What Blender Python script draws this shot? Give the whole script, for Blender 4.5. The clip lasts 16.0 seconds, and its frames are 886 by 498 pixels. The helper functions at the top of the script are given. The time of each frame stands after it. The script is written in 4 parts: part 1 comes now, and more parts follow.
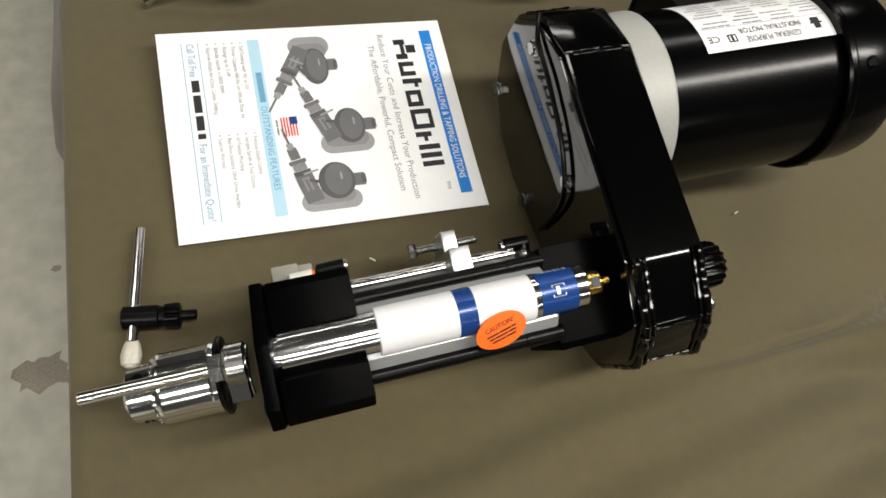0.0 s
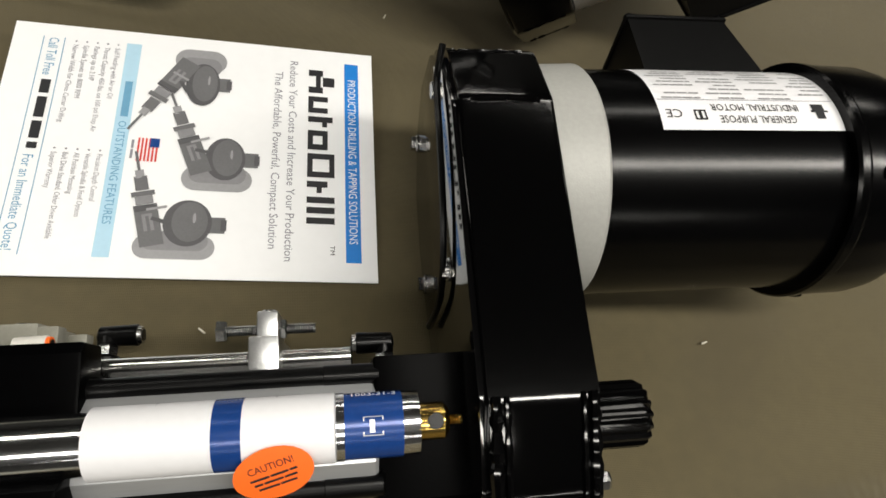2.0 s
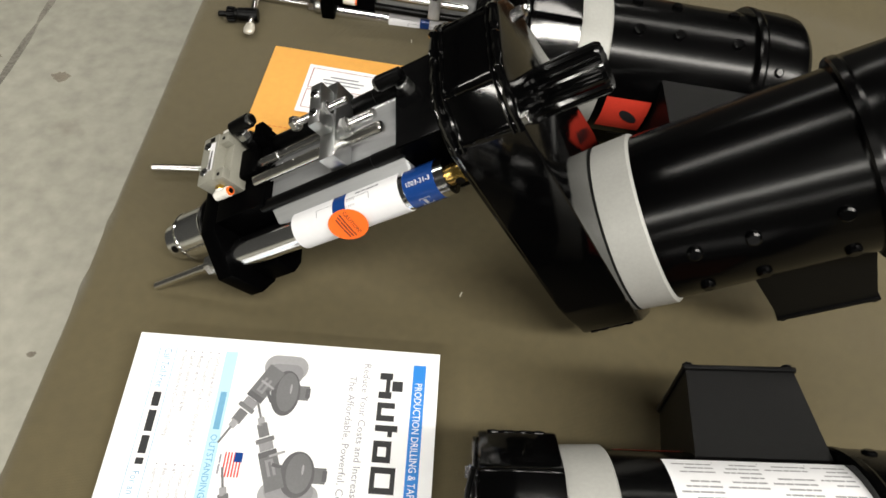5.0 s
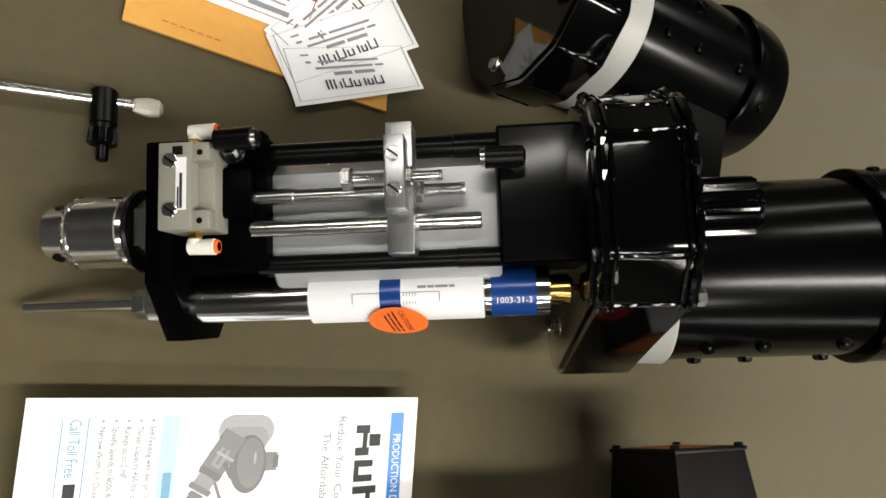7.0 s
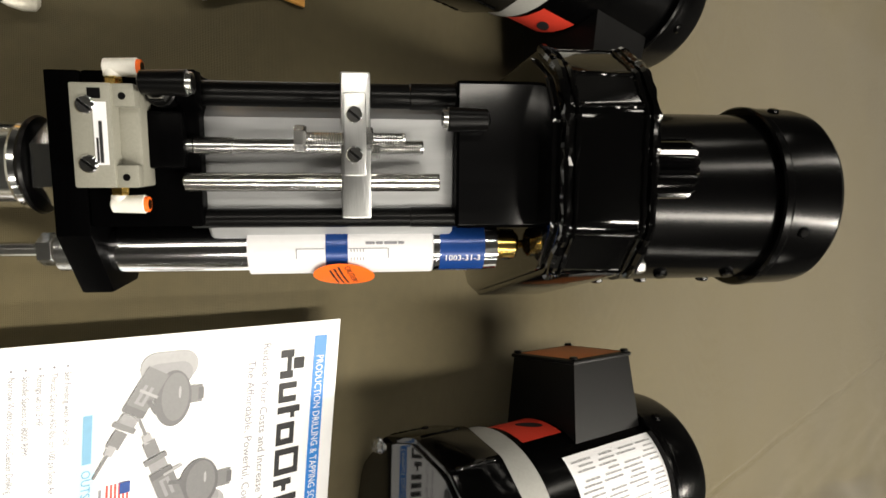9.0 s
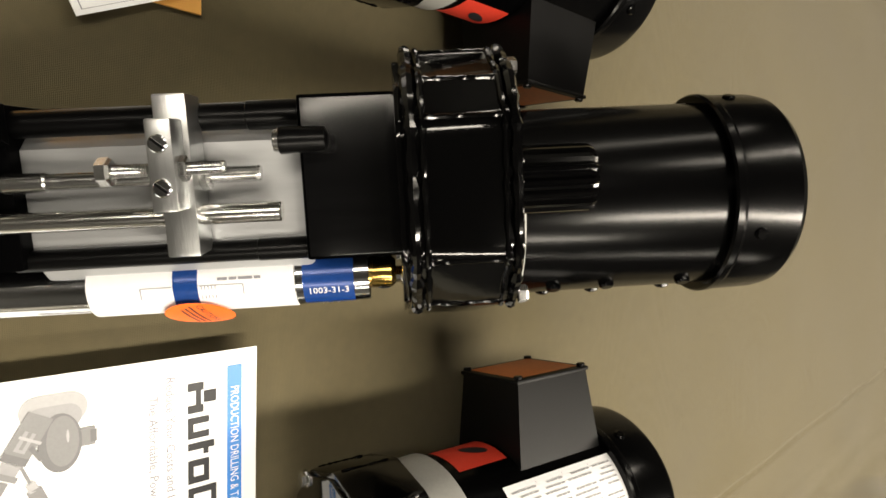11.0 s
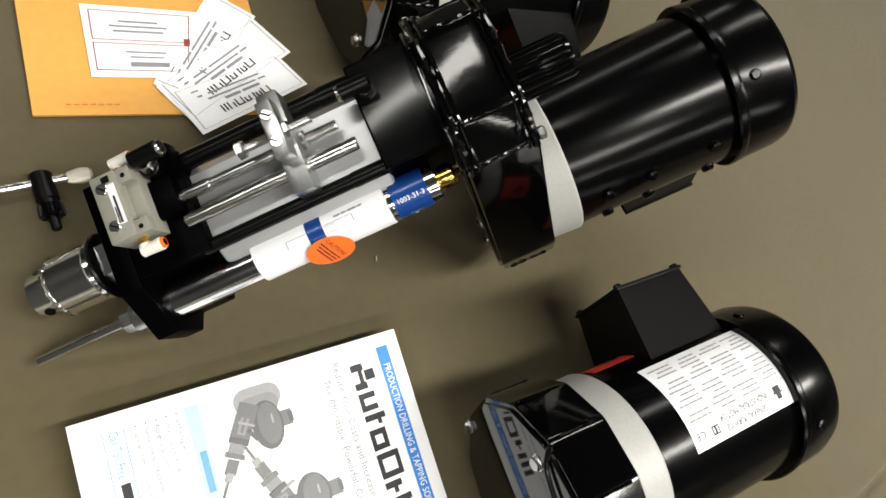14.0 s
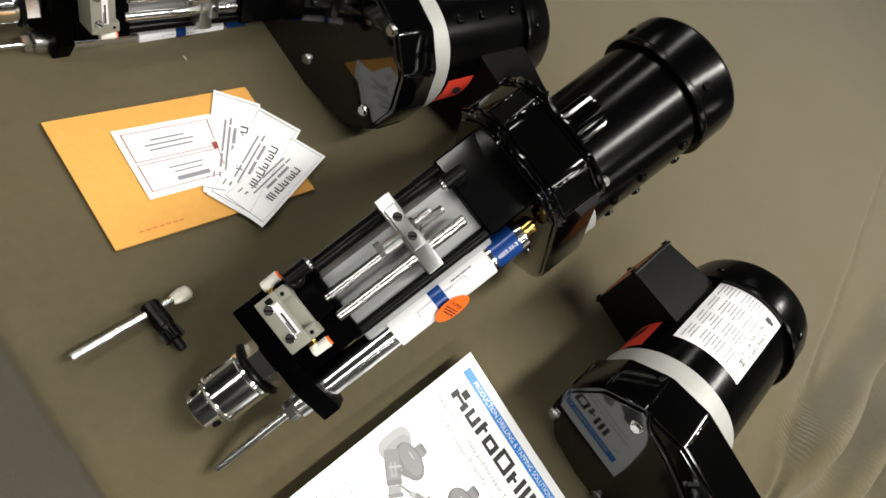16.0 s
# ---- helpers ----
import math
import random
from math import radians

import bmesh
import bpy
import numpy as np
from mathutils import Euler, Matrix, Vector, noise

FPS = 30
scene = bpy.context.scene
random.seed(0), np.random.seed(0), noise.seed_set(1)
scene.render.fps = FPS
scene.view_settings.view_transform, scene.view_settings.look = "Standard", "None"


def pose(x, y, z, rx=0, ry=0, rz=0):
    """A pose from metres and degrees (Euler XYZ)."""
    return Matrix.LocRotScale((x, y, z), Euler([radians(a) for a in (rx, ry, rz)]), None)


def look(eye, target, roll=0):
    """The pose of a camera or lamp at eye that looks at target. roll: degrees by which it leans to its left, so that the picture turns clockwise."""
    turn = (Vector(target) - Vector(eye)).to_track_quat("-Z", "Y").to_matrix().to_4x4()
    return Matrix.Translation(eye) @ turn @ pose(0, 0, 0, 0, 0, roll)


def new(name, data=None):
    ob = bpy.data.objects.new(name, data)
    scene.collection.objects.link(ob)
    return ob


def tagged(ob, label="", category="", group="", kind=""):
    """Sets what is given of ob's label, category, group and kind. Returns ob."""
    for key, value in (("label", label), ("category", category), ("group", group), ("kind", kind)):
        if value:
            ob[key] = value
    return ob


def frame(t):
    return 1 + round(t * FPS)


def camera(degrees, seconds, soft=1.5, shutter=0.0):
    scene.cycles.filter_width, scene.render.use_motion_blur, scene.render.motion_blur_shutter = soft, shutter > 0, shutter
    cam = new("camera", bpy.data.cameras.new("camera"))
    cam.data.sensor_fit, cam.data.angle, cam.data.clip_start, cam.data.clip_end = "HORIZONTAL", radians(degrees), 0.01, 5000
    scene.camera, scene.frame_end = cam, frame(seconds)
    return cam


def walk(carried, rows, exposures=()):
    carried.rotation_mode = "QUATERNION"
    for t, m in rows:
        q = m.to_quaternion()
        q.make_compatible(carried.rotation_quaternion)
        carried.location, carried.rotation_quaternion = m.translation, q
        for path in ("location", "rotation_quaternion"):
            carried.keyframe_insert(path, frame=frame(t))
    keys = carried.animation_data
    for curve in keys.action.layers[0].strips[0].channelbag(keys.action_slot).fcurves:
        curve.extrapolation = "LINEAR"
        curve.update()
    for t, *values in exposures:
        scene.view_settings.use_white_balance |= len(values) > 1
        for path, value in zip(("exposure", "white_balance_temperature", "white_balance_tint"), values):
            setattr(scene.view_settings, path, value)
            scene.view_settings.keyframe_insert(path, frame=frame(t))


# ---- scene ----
cam = camera(69.8, 16.0, soft=1.6)
PATH = [
    (0, (-0.2172, -0.2645, 0.5103), (0.3366, 0.5142, -1.2472), 23.16),
    (0.5, (-0.1671, -0.2737, 0.4590), (0.4192, 0.6082, -1.2375), 29.30),
    (1, (-0.1361, -0.2530, 0.4344), (0.3628, 0.7151, -1.2435), 25.95),
    (1.5, (-0.0972, -0.2315, 0.4218), (0.4008, 0.7427, -1.2520), 24.64),
    (2, (-0.0658, -0.2163, 0.4253), (0.4044, 0.7642, -1.2534), 23.64),
    (2.5, (-0.0416, -0.2047, 0.4415), (0.4032, 0.7895, -1.2360), 21.77),
    (3, (-0.0153, -0.1865, 0.4711), (0.3325, 0.9114, -1.1634), 15.53),
    (3.5, (-0.0046, -0.1633, 0.5139), (0.1569, 1.0660, -1.0549), 6.32),
    (4, (-0.0000, -0.1525, 0.5477), (0.0619, 1.1576, -0.9619), 3.45),
    (4.5, (-0.0051, -0.1207, 0.5774), (-0.1077, 1.1719, -0.9452), -1.15),
    (4.7, (-0.0081, -0.0886, 0.5778), (-0.0610, 1.1487, -0.9924), 1.75),
    (6.8, (-0.2437, 0.2080, 0.5173), (0.5842, 0.6576, -1.2468), 64.82),
    (7, (-0.2622, 0.2201, 0.5081), (0.7284, 0.6607, -1.1729), 69.66),
    (7.5, (-0.2951, 0.2444, 0.4879), (0.9594, 0.5845, -1.0317), 78.24),
    (8, (-0.3075, 0.2525, 0.4813), (1.0366, 0.4630, -0.9839), 85.11),
    (8.2, (-0.3076, 0.2575, 0.4779), (1.0446, 0.4042, -0.9892), 87.03),
    (10.3, (-0.2454, 0.3186, 0.4912), (1.0967, 0.2073, -0.9873), 94.42),
    (10.5, (-0.2297, 0.3124, 0.4977), (1.1074, 0.2101, -0.9851), 94.45),
    (11, (-0.2008, 0.3069, 0.5100), (1.0579, 0.2383, -1.0432), 90.88),
    (11.5, (-0.1842, 0.3012, 0.5358), (0.9997, 0.4538, -1.0689), 80.75),
    (12, (-0.1603, 0.2532, 0.5640), (0.8981, 0.7464, -1.0594), 62.69),
    (12.5, (-0.1320, 0.1636, 0.5713), (0.7974, 0.7454, -1.1012), 57.33),
    (13, (-0.1350, 0.1112, 0.5849), (0.8365, 0.7397, -1.0464), 53.74),
    (13.5, (-0.1773, 0.0877, 0.5916), (0.7510, 0.7655, -1.0445), 44.45),
    (14, (-0.2530, 0.1189, 0.5830), (0.7501, 0.6044, -1.0785), 46.33),
    (14.5, (-0.3141, 0.1950, 0.5733), (0.7619, 0.3870, -1.1016), 54.00),
    (15, (-0.3477, 0.2079, 0.5845), (0.7640, 0.3890, -1.0683), 55.24),
    (15.5, (-0.3950, 0.1914, 0.6067), (0.8006, 0.4569, -0.9733), 50.45),
    (16, (-0.4366, 0.2455, 0.6110), (0.8438, 0.4733, -0.9085), 45.37),
]
EXPOSURES = [
    (0, -0.4, 6600, 10), (1.5, -0.55, 6600, 10), (3, -0.45, 6700, 10), (4.5, -0.05, 6600, 10), (7, -0.15, 6600, 10), (8, -0.05, 6650, 10), (10.5, 0.34, 7350, 11),
    (11.5, 0.4, 7200, 11), (12.5, 0.42, 6700, 10), (13, 0.42, 6650, 10), (14, 0.05, 6500, 10), (15, -0.05, 6550, 10), (16, 0.05, 6500, 10),
]
walk(cam, [(t, look(eye, target, roll)) for t, eye, target, roll in PATH], EXPOSURES)

# ---- light ----
world = bpy.data.worlds.new("world")
scene.world = world
world.use_nodes = True
world.node_tree.nodes["Background"].inputs[0].default_value = (0.9, 0.95, 1.0, 1)
world.node_tree.nodes["Background"].inputs[1].default_value = 0.03


def tube_or_fill_light(x, y, z, length, width, watts, turn=0.0, tint=(1.0, 0.97, 0.9)):
    data = bpy.data.lights.new("ceiling_tube", "AREA")
    data.shape, data.size, data.size_y, data.energy, data.color = "RECTANGLE", length, width, watts, tint
    ob = new("ceiling_tube", data)
    ob.matrix_world = pose(x, y, z, 0, 0, turn)
    return ob


CEIL = 2.25
tube_or_fill_light(1.1, -0.6, CEIL - 0.06, 2.8, 0.22, 110, 0)
# the (-1.2, -1.9) lamp is an added fill that brightens the floor left of the bench
for x, y, watts in ((-1.95, 0.98, 26), (1.2, 1.6, 22), (-1.2, -1.9, 56), (-0.8, -4.6, 40), (1.9, -4.6, 40), (0.2, 3.8, 22)):
    tube_or_fill_light(x, y, CEIL - 0.06, 2.4, 0.22, watts, 0)

# ---- materials ----


def material(name, base, rough=0.5, metal=0.0, vary=0.12, scale=40.0, bump=0.0, bump_scale=300.0, coat=0.0, stretch=(1, 1, 1), dirt=None, rough_vary=0.1, spec=0.5):
    """Base colour with coarse and fine variation, roughness variation and fine relief."""
    m = bpy.data.materials.new(name)
    m.use_nodes = True
    nt = m.node_tree
    b = nt.nodes["Principled BSDF"]
    b.inputs["Metallic"].default_value = metal
    b.inputs["Coat Weight"].default_value = coat
    b.inputs["Specular IOR Level"].default_value = spec
    b.inputs["Coat Roughness"].default_value = 0.08
    tc = nt.nodes.new("ShaderNodeTexCoord")
    mp = nt.nodes.new("ShaderNodeMapping")
    mp.inputs["Scale"].default_value = stretch
    nt.links.new(tc.outputs["Object"], mp.inputs[0])
    big = nt.nodes.new("ShaderNodeTexNoise")
    big.inputs["Scale"].default_value, big.inputs["Detail"].default_value = scale * 0.25, 3
    fine = nt.nodes.new("ShaderNodeTexNoise")
    fine.inputs["Scale"].default_value, fine.inputs["Detail"].default_value = scale * 6, 4
    for n in (big, fine):
        nt.links.new(mp.outputs[0], n.inputs["Vector"])
    add = nt.nodes.new("ShaderNodeMath")
    add.operation = "ADD"
    nt.links.new(big.outputs[0], add.inputs[0])
    nt.links.new(fine.outputs[0], add.inputs[1])
    ramp = nt.nodes.new("ShaderNodeMapRange")
    ramp.inputs[1].default_value, ramp.inputs[2].default_value = 0.7, 1.3
    ramp.inputs[3].default_value, ramp.inputs[4].default_value = 1 - vary, 1 + vary
    nt.links.new(add.outputs[0], ramp.inputs[0])
    mul = nt.nodes.new("ShaderNodeVectorMath")
    mul.operation = "SCALE"
    mul.inputs[0].default_value = base
    nt.links.new(ramp.outputs[0], mul.inputs["Scale"])
    colour = mul.outputs[0]
    if dirt:
        spot = nt.nodes.new("ShaderNodeTexNoise")
        spot.inputs["Scale"].default_value, spot.inputs["Detail"].default_value = dirt[1], 6
        nt.links.new(tc.outputs["Object"], spot.inputs["Vector"])
        pick = nt.nodes.new("ShaderNodeMapRange")
        pick.inputs[1].default_value, pick.inputs[2].default_value = dirt[2], dirt[2] + 0.08
        pick.inputs[4].default_value = dirt[3]
        nt.links.new(spot.outputs[0], pick.inputs[0])
        mix = nt.nodes.new("ShaderNodeMix")
        mix.data_type = "RGBA"
        nt.links.new(pick.outputs[0], mix.inputs[0])
        nt.links.new(colour, mix.inputs[6])
        mix.inputs[7].default_value = (*dirt[0], 1)
        colour = mix.outputs[2]
    nt.links.new(colour, b.inputs["Base Color"])
    rr = nt.nodes.new("ShaderNodeMapRange")
    rr.inputs[1].default_value, rr.inputs[2].default_value = 0.3, 0.7
    rr.inputs[3].default_value, rr.inputs[4].default_value = max(0.02, rough - rough_vary * rough), min(1, rough + rough_vary * rough)
    nt.links.new(big.outputs[0], rr.inputs[0])
    nt.links.new(rr.outputs[0], b.inputs["Roughness"])
    if bump:
        bn = nt.nodes.new("ShaderNodeTexNoise")
        bn.inputs["Scale"].default_value, bn.inputs["Detail"].default_value = bump_scale, 3
        nt.links.new(mp.outputs[0], bn.inputs["Vector"])
        bb = nt.nodes.new("ShaderNodeBump")
        bb.inputs["Strength"].default_value, bb.inputs["Distance"].default_value = bump, 0.001
        nt.links.new(bn.outputs[0], bb.inputs["Height"])
        nt.links.new(bb.outputs[0], b.inputs["Normal"])
    return m


def cloth_material():
    """Olive canvas: woven threads, soft creases and faint soiling."""
    m = material("olive_canvas", (0.083, 0.066, 0.029), 0.85, 0, 0.1, 14, 0.0, dirt=((0.074, 0.058, 0.027), 5.0, 0.6, 0.5))
    nt = m.node_tree
    b = nt.nodes["Principled BSDF"]
    b.inputs["Sheen Weight"].default_value = 0.25
    tc = nt.nodes.new("ShaderNodeTexCoord")
    heights = []
    for axis in ("X", "Y"):
        w = nt.nodes.new("ShaderNodeTexWave")
        w.bands_direction = axis
        w.inputs["Scale"].default_value, w.inputs["Distortion"].default_value = 260, 0.6
        nt.links.new(tc.outputs["Object"], w.inputs["Vector"])
        heights.append(w.outputs["Fac"])
    s = nt.nodes.new("ShaderNodeMath")
    nt.links.new(heights[0], s.inputs[0])
    nt.links.new(heights[1], s.inputs[1])
    bb = nt.nodes.new("ShaderNodeBump")
    bb.inputs["Strength"].default_value, bb.inputs["Distance"].default_value = 0.25, 0.0006
    nt.links.new(s.outputs[0], bb.inputs["Height"])
    nt.links.new(bb.outputs[0], b.inputs["Normal"])
    return m


CLOTH = cloth_material()
CONCRETE = material("worn_concrete", (0.36, 0.352, 0.295), 0.55, 0, 0.2, 5, 0.1, 60, dirt=((0.20, 0.18, 0.14), 6.0, 0.62, 0.6))
STAIN = material("oil_stain", (0.20, 0.18, 0.14), 0.6, 0, 0.3, 60)
JOINT = material("filled_joint", (0.20, 0.19, 0.16), 0.8, 0, 0.4, 30)
# wall and ceiling colours are set dark to keep reflections on black parts low
WALL_DARK = material("unseen_wall_dark", (0.08, 0.08, 0.077), 0.8, 0, 0.08, 3, 0.1, 80)
CEILING = material("unseen_ceiling_dark", (0.04, 0.04, 0.039), 0.85, 0, 0.08, 3)
GLOSS = material("glossy_black_paint", (0.0009, 0.0009, 0.001), 0.09, 0, 0.2, 30, 0.12, 110, coat=0.35, spec=0.3)
PLATE = material("black_painted_plate", (0.002, 0.002, 0.0022), 0.06, 0, 0.15, 30, 0.0, coat=0.3, spec=0.5)
MOTOR = material("satin_black_enamel", (0.0008, 0.0008, 0.0009), 0.20, 0, 0.2, 25, 0.03, 500, spec=0.19)
ANOD = material("black_anodised_aluminium", (0.0008, 0.0008, 0.0009), 0.30, 0.0, 0.2, 60, 0.06, 900, stretch=(1, 0.08, 1), spec=0.015)
BRUSHED = material("brushed_black_anodising", (0.003, 0.003, 0.0033), 0.15, 0, 0.35, 90, 0.0, stretch=(0.06, 1, 1), rough_vary=0.3, spec=0.4)
RUBBER = material("black_plastic", (0.0010, 0.0010, 0.0011), 0.3, 0, 0.2, 60, 0.05, 600, spec=0.17)
BOXED = material("terminal_box_enamel", (0.0016, 0.0016, 0.0017), 0.44, 0, 0.2, 40, 0.05, 700, spec=0.17)
CASTING = material("grey_cast_aluminium", (0.36, 0.36, 0.34), 0.5, 0.1, 0.06, 60, 0.15, 900)
SILVER = material("clear_anodised_aluminium", (0.46, 0.47, 0.48), 0.40, 0.6, 0.06, 50, 0.05, 900, stretch=(0.1, 1, 1))
BAR = material("machined_aluminium", (0.50, 0.51, 0.51), 0.30, 1.0, 0.08, 80, 0.12, 900, stretch=(1, 0.1, 1))
CHROME = material("polished_chrome", (0.86, 0.87, 0.89), 0.14, 1.0, 0.04, 60, 0.0)
STEEL = material("ground_steel", (0.76, 0.75, 0.72), 0.20, 1.0, 0.08, 80, 0.0, 900, stretch=(1, 0.1, 0.1))
ZINC = material("zinc_plated_steel", (0.52, 0.52, 0.51), 0.24, 1.0, 0.1, 150, 0.0, 700)
BRASS = material("yellow_brass", (0.75, 0.50, 0.14), 0.22, 1.0, 0.1, 90)
WHITE = material("white_label_film", (0.80, 0.80, 0.82), 0.4, 0, 0.02, 40)
BLUE = material("blue_label_film", (0.008, 0.048, 0.22), 0.24, 0.15, 0.08, 60)
INK = material("dark_ink", (0.012, 0.012, 0.014), 0.6, 0, 0.1, 90)
GREYINK = material("grey_ink", (0.25, 0.25, 0.28), 0.6, 0, 0.1, 90)
ORANGE = material("fluorescent_orange_paper", (1.0, 0.155, 0.012), 0.55, 0, 0.04, 60)
RED = material("red_label_film", (0.62, 0.045, 0.025), 0.45, 0, 0.06, 60)
CRIMSON = material("dark_red_print", (0.30, 0.05, 0.045), 0.45, 0, 0.06, 60)
RUST = material("orange_lid_label", (0.55, 0.14, 0.025), 0.5, 0, 0.15, 50)
PLASTIC = material("ivory_plastic", (0.78, 0.76, 0.70), 0.4, 0, 0.05, 80)
VALVE = material("grey_valve_casting", (0.25, 0.245, 0.205), 0.5, 0.1, 0.08, 120, 0.1, 900)
PAPER = material("white_coated_paper", (0.86, 0.87, 0.88), 0.42, 0, 0.015, 20)
CYAN = material("sky_blue_print", (0.012, 0.20, 0.62), 0.42, 0, 0.03, 40)
PALE = material("pale_blue_print", (0.42, 0.64, 0.78), 0.42, 0, 0.03, 40)
TEAL = material("blue_text_ink", (0.13, 0.33, 0.50), 0.45, 0, 0.05, 40)
HALF = material("grey_halftone_print", (0.085, 0.085, 0.09), 0.42, 0, 0.08, 60)
MID = material("mid_grey_print", (0.135, 0.135, 0.14), 0.42, 0, 0.08, 90)
SOFT = material("light_grey_print", (0.30, 0.30, 0.31), 0.42, 0, 0.06, 60)
CASE = material("case_grey_print", (0.225, 0.225, 0.235), 0.42, 0, 0.06, 60)
KRAFT = material("kraft_envelope_paper", (0.72, 0.36, 0.075), 0.65, 0, 0.05, 20, 0.1, 300)
WOOD = material("crate_timber", (0.27, 0.13, 0.055), 0.7, 0, 0.3, 30, 0.3, 200, stretch=(0.15, 1, 1))
KEYWHITE = material("cast_key_end", (0.66, 0.63, 0.54), 0.4, 0.4, 0.15, 150, 0.1, 500)

# ---- mesh helpers ----


def part(name, bm, mat, parent=None, label="", smooth=21):
    """Links a bmesh as one mesh object under a thing or a part."""
    me = bpy.data.meshes.new(name)
    bmesh.ops.recalc_face_normals(bm, faces=bm.faces)
    bm.to_mesh(me)
    bm.free()
    me.materials.append(mat)
    if smooth:
        for p in me.polygons:
            p.use_smooth = True
        me.set_sharp_from_angle(angle=radians(smooth))
    ob = new(name, me)
    if parent:
        ob.parent = parent
    if label:
        ob["label"] = label
    return ob


def bevelled(bm, r, seg=2, angle=30):
    if r:
        edges = [e for e in bm.edges if len(e.link_faces) == 2 and e.calc_face_angle(0) > radians(angle)]
        bmesh.ops.bevel(bm, geom=edges, offset=r, segments=seg, affect="EDGES", profile=0.6, clamp_overlap=True)
    return bm


def block(x0, x1, y0, y1, z0, z1, r=0.001, seg=2):
    bm = bmesh.new()
    bmesh.ops.create_cube(bm, size=1)
    for v in bm.verts:
        v.co = Vector(((x0 + x1) / 2 + v.co.x * (x1 - x0), (y0 + y1) / 2 + v.co.y * (y1 - y0), (z0 + z1) / 2 + v.co.z * (z1 - z0)))
    return bevelled(bm, r, seg)


def lathe(profile, cy=0.0, cz=0.0, seg=40, axis="x", lobes=0, depth=0.0):
    """Turns (along, radius) pairs round an axis that runs along x through (cy, cz)."""
    bm = bmesh.new()
    rings = []
    for a, r in profile:
        ring = []
        for k in range(seg):
            th = 2 * math.pi * k / seg
            rr = r - (depth if lobes and (k * lobes * 2 // seg) % 2 else 0)
            ring.append(bm.verts.new((a, cy + rr * math.cos(th), cz + rr * math.sin(th))))
        rings.append(ring)
    for r0, r1 in zip(rings, rings[1:]):
        for k in range(seg):
            bm.faces.new((r0[k], r0[(k + 1) % seg], r1[(k + 1) % seg], r1[k]))
    bm.faces.new(rings[0])
    bm.faces.new(rings[-1])
    return bm


def rod(a0, a1, r, cy=0.0, cz=0.0, seg=24, c=0.0008):
    return lathe([(a0, r - c), (a0 + c, r), (a1 - c, r), (a1, r - c)], cy, cz, seg)


def thread(a0, a1, r, cy, cz, pitch=0.0013):
    n = int((a1 - a0) / pitch)
    pts = []
    for k in range(n):
        pts += [(a0 + k * pitch, r * 0.86), (a0 + (k + 0.5) * pitch, r)]
    return lathe(pts + [(a1, r * 0.86)], cy, cz, 16)


def prism(outline, x0, x1, r=0.0015, seg=2, angle=30):
    """An outline in (y, z) drawn out along x."""
    bm = bmesh.new()
    f = bm.faces.new([bm.verts.new((x0, y, z)) for y, z in outline])
    for v in [g for g in bmesh.ops.extrude_face_region(bm, geom=[f])["geom"] if isinstance(g, bmesh.types.BMVert)]:
        v.co.x = x1
    return bevelled(bm, r, seg, angle)


def turned(bm, m):
    bm.transform(m)
    return bm


def merged(*many):
    out = bmesh.new()
    for bm in many:
        me = bpy.data.meshes.new("scratch")
        bm.to_mesh(me)
        bm.free()
        out.from_mesh(me)
        bpy.data.meshes.remove(me)
    return out


def hull(points):
    pts = sorted(set(points))

    def half(seq):
        out = []
        for p in seq:
            while len(out) > 1 and (out[-1][0] - out[-2][0]) * (p[1] - out[-2][1]) - (out[-1][1] - out[-2][1]) * (p[0] - out[-2][0]) <= 1e-9:
                out.pop()
            out.append(p)
        return out[:-1]

    return half(pts) + half(pts[::-1])


def bead(path, r, wobble=0.25, seg=8):
    """A lumpy weld bead along points."""
    bm = bmesh.new()
    rings = []
    rnd = random.Random(len(path))
    for i, p in enumerate(path):
        p = Vector(p)
        d = (Vector(path[min(i + 1, len(path) - 1)]) - Vector(path[max(i - 1, 0)])).normalized()
        a = d.orthogonal().normalized()
        b = d.cross(a)
        rr = r * (1 + rnd.uniform(-wobble, wobble))
        rings.append([bm.verts.new(p + rr * (math.cos(t) * a + math.sin(t) * b)) for t in [2 * math.pi * k / seg for k in range(seg)]])
    for r0, r1 in zip(rings, rings[1:]):
        best = min(range(seg), key=lambda s: (r1[s].co - r0[0].co).length)
        r1[:] = r1[best:] + r1[:best]
        for k in range(seg):
            bm.faces.new((r0[k], r0[(k + 1) % seg], r1[(k + 1) % seg], r1[k]))
    bm.faces.new(rings[0])
    bm.faces.new(rings[-1])
    return bm


def along(path, step):
    out = []
    for p, q in zip(path, path[1:]):
        n = max(1, int((Vector(q) - Vector(p)).length / step))
        out += [Vector(p).lerp(Vector(q), k / n) for k in range(n)]
    return out + [Vector(path[-1])]


def hexhead(x, h, r, cy, cz):
    return lathe([(x, r), (x + h * 0.75, r), (x + h, r * 0.85)], cy, cz, 6)


def lettering(text, size, squeeze=1.0):
    """A flat mesh of words in the built-in font, from the origin along x."""
    cu = bpy.data.curves.new("lettering", "FONT")
    cu.body, cu.size, cu.resolution_u = text, size, 2
    ob = bpy.data.objects.new("lettering", cu)
    scene.collection.objects.link(ob)
    bpy.context.view_layer.update()
    me = bpy.data.meshes.new_from_object(ob.evaluated_get(bpy.context.evaluated_depsgraph_get()))
    bpy.data.objects.remove(ob)
    bm = bmesh.new()
    bm.from_mesh(me)
    bpy.data.meshes.remove(me)
    for v in bm.verts:
        v.co.x *= squeeze
    return bm


def width_of(bm):
    xs = [v.co.x for v in bm.verts]
    return max(xs) - min(xs)


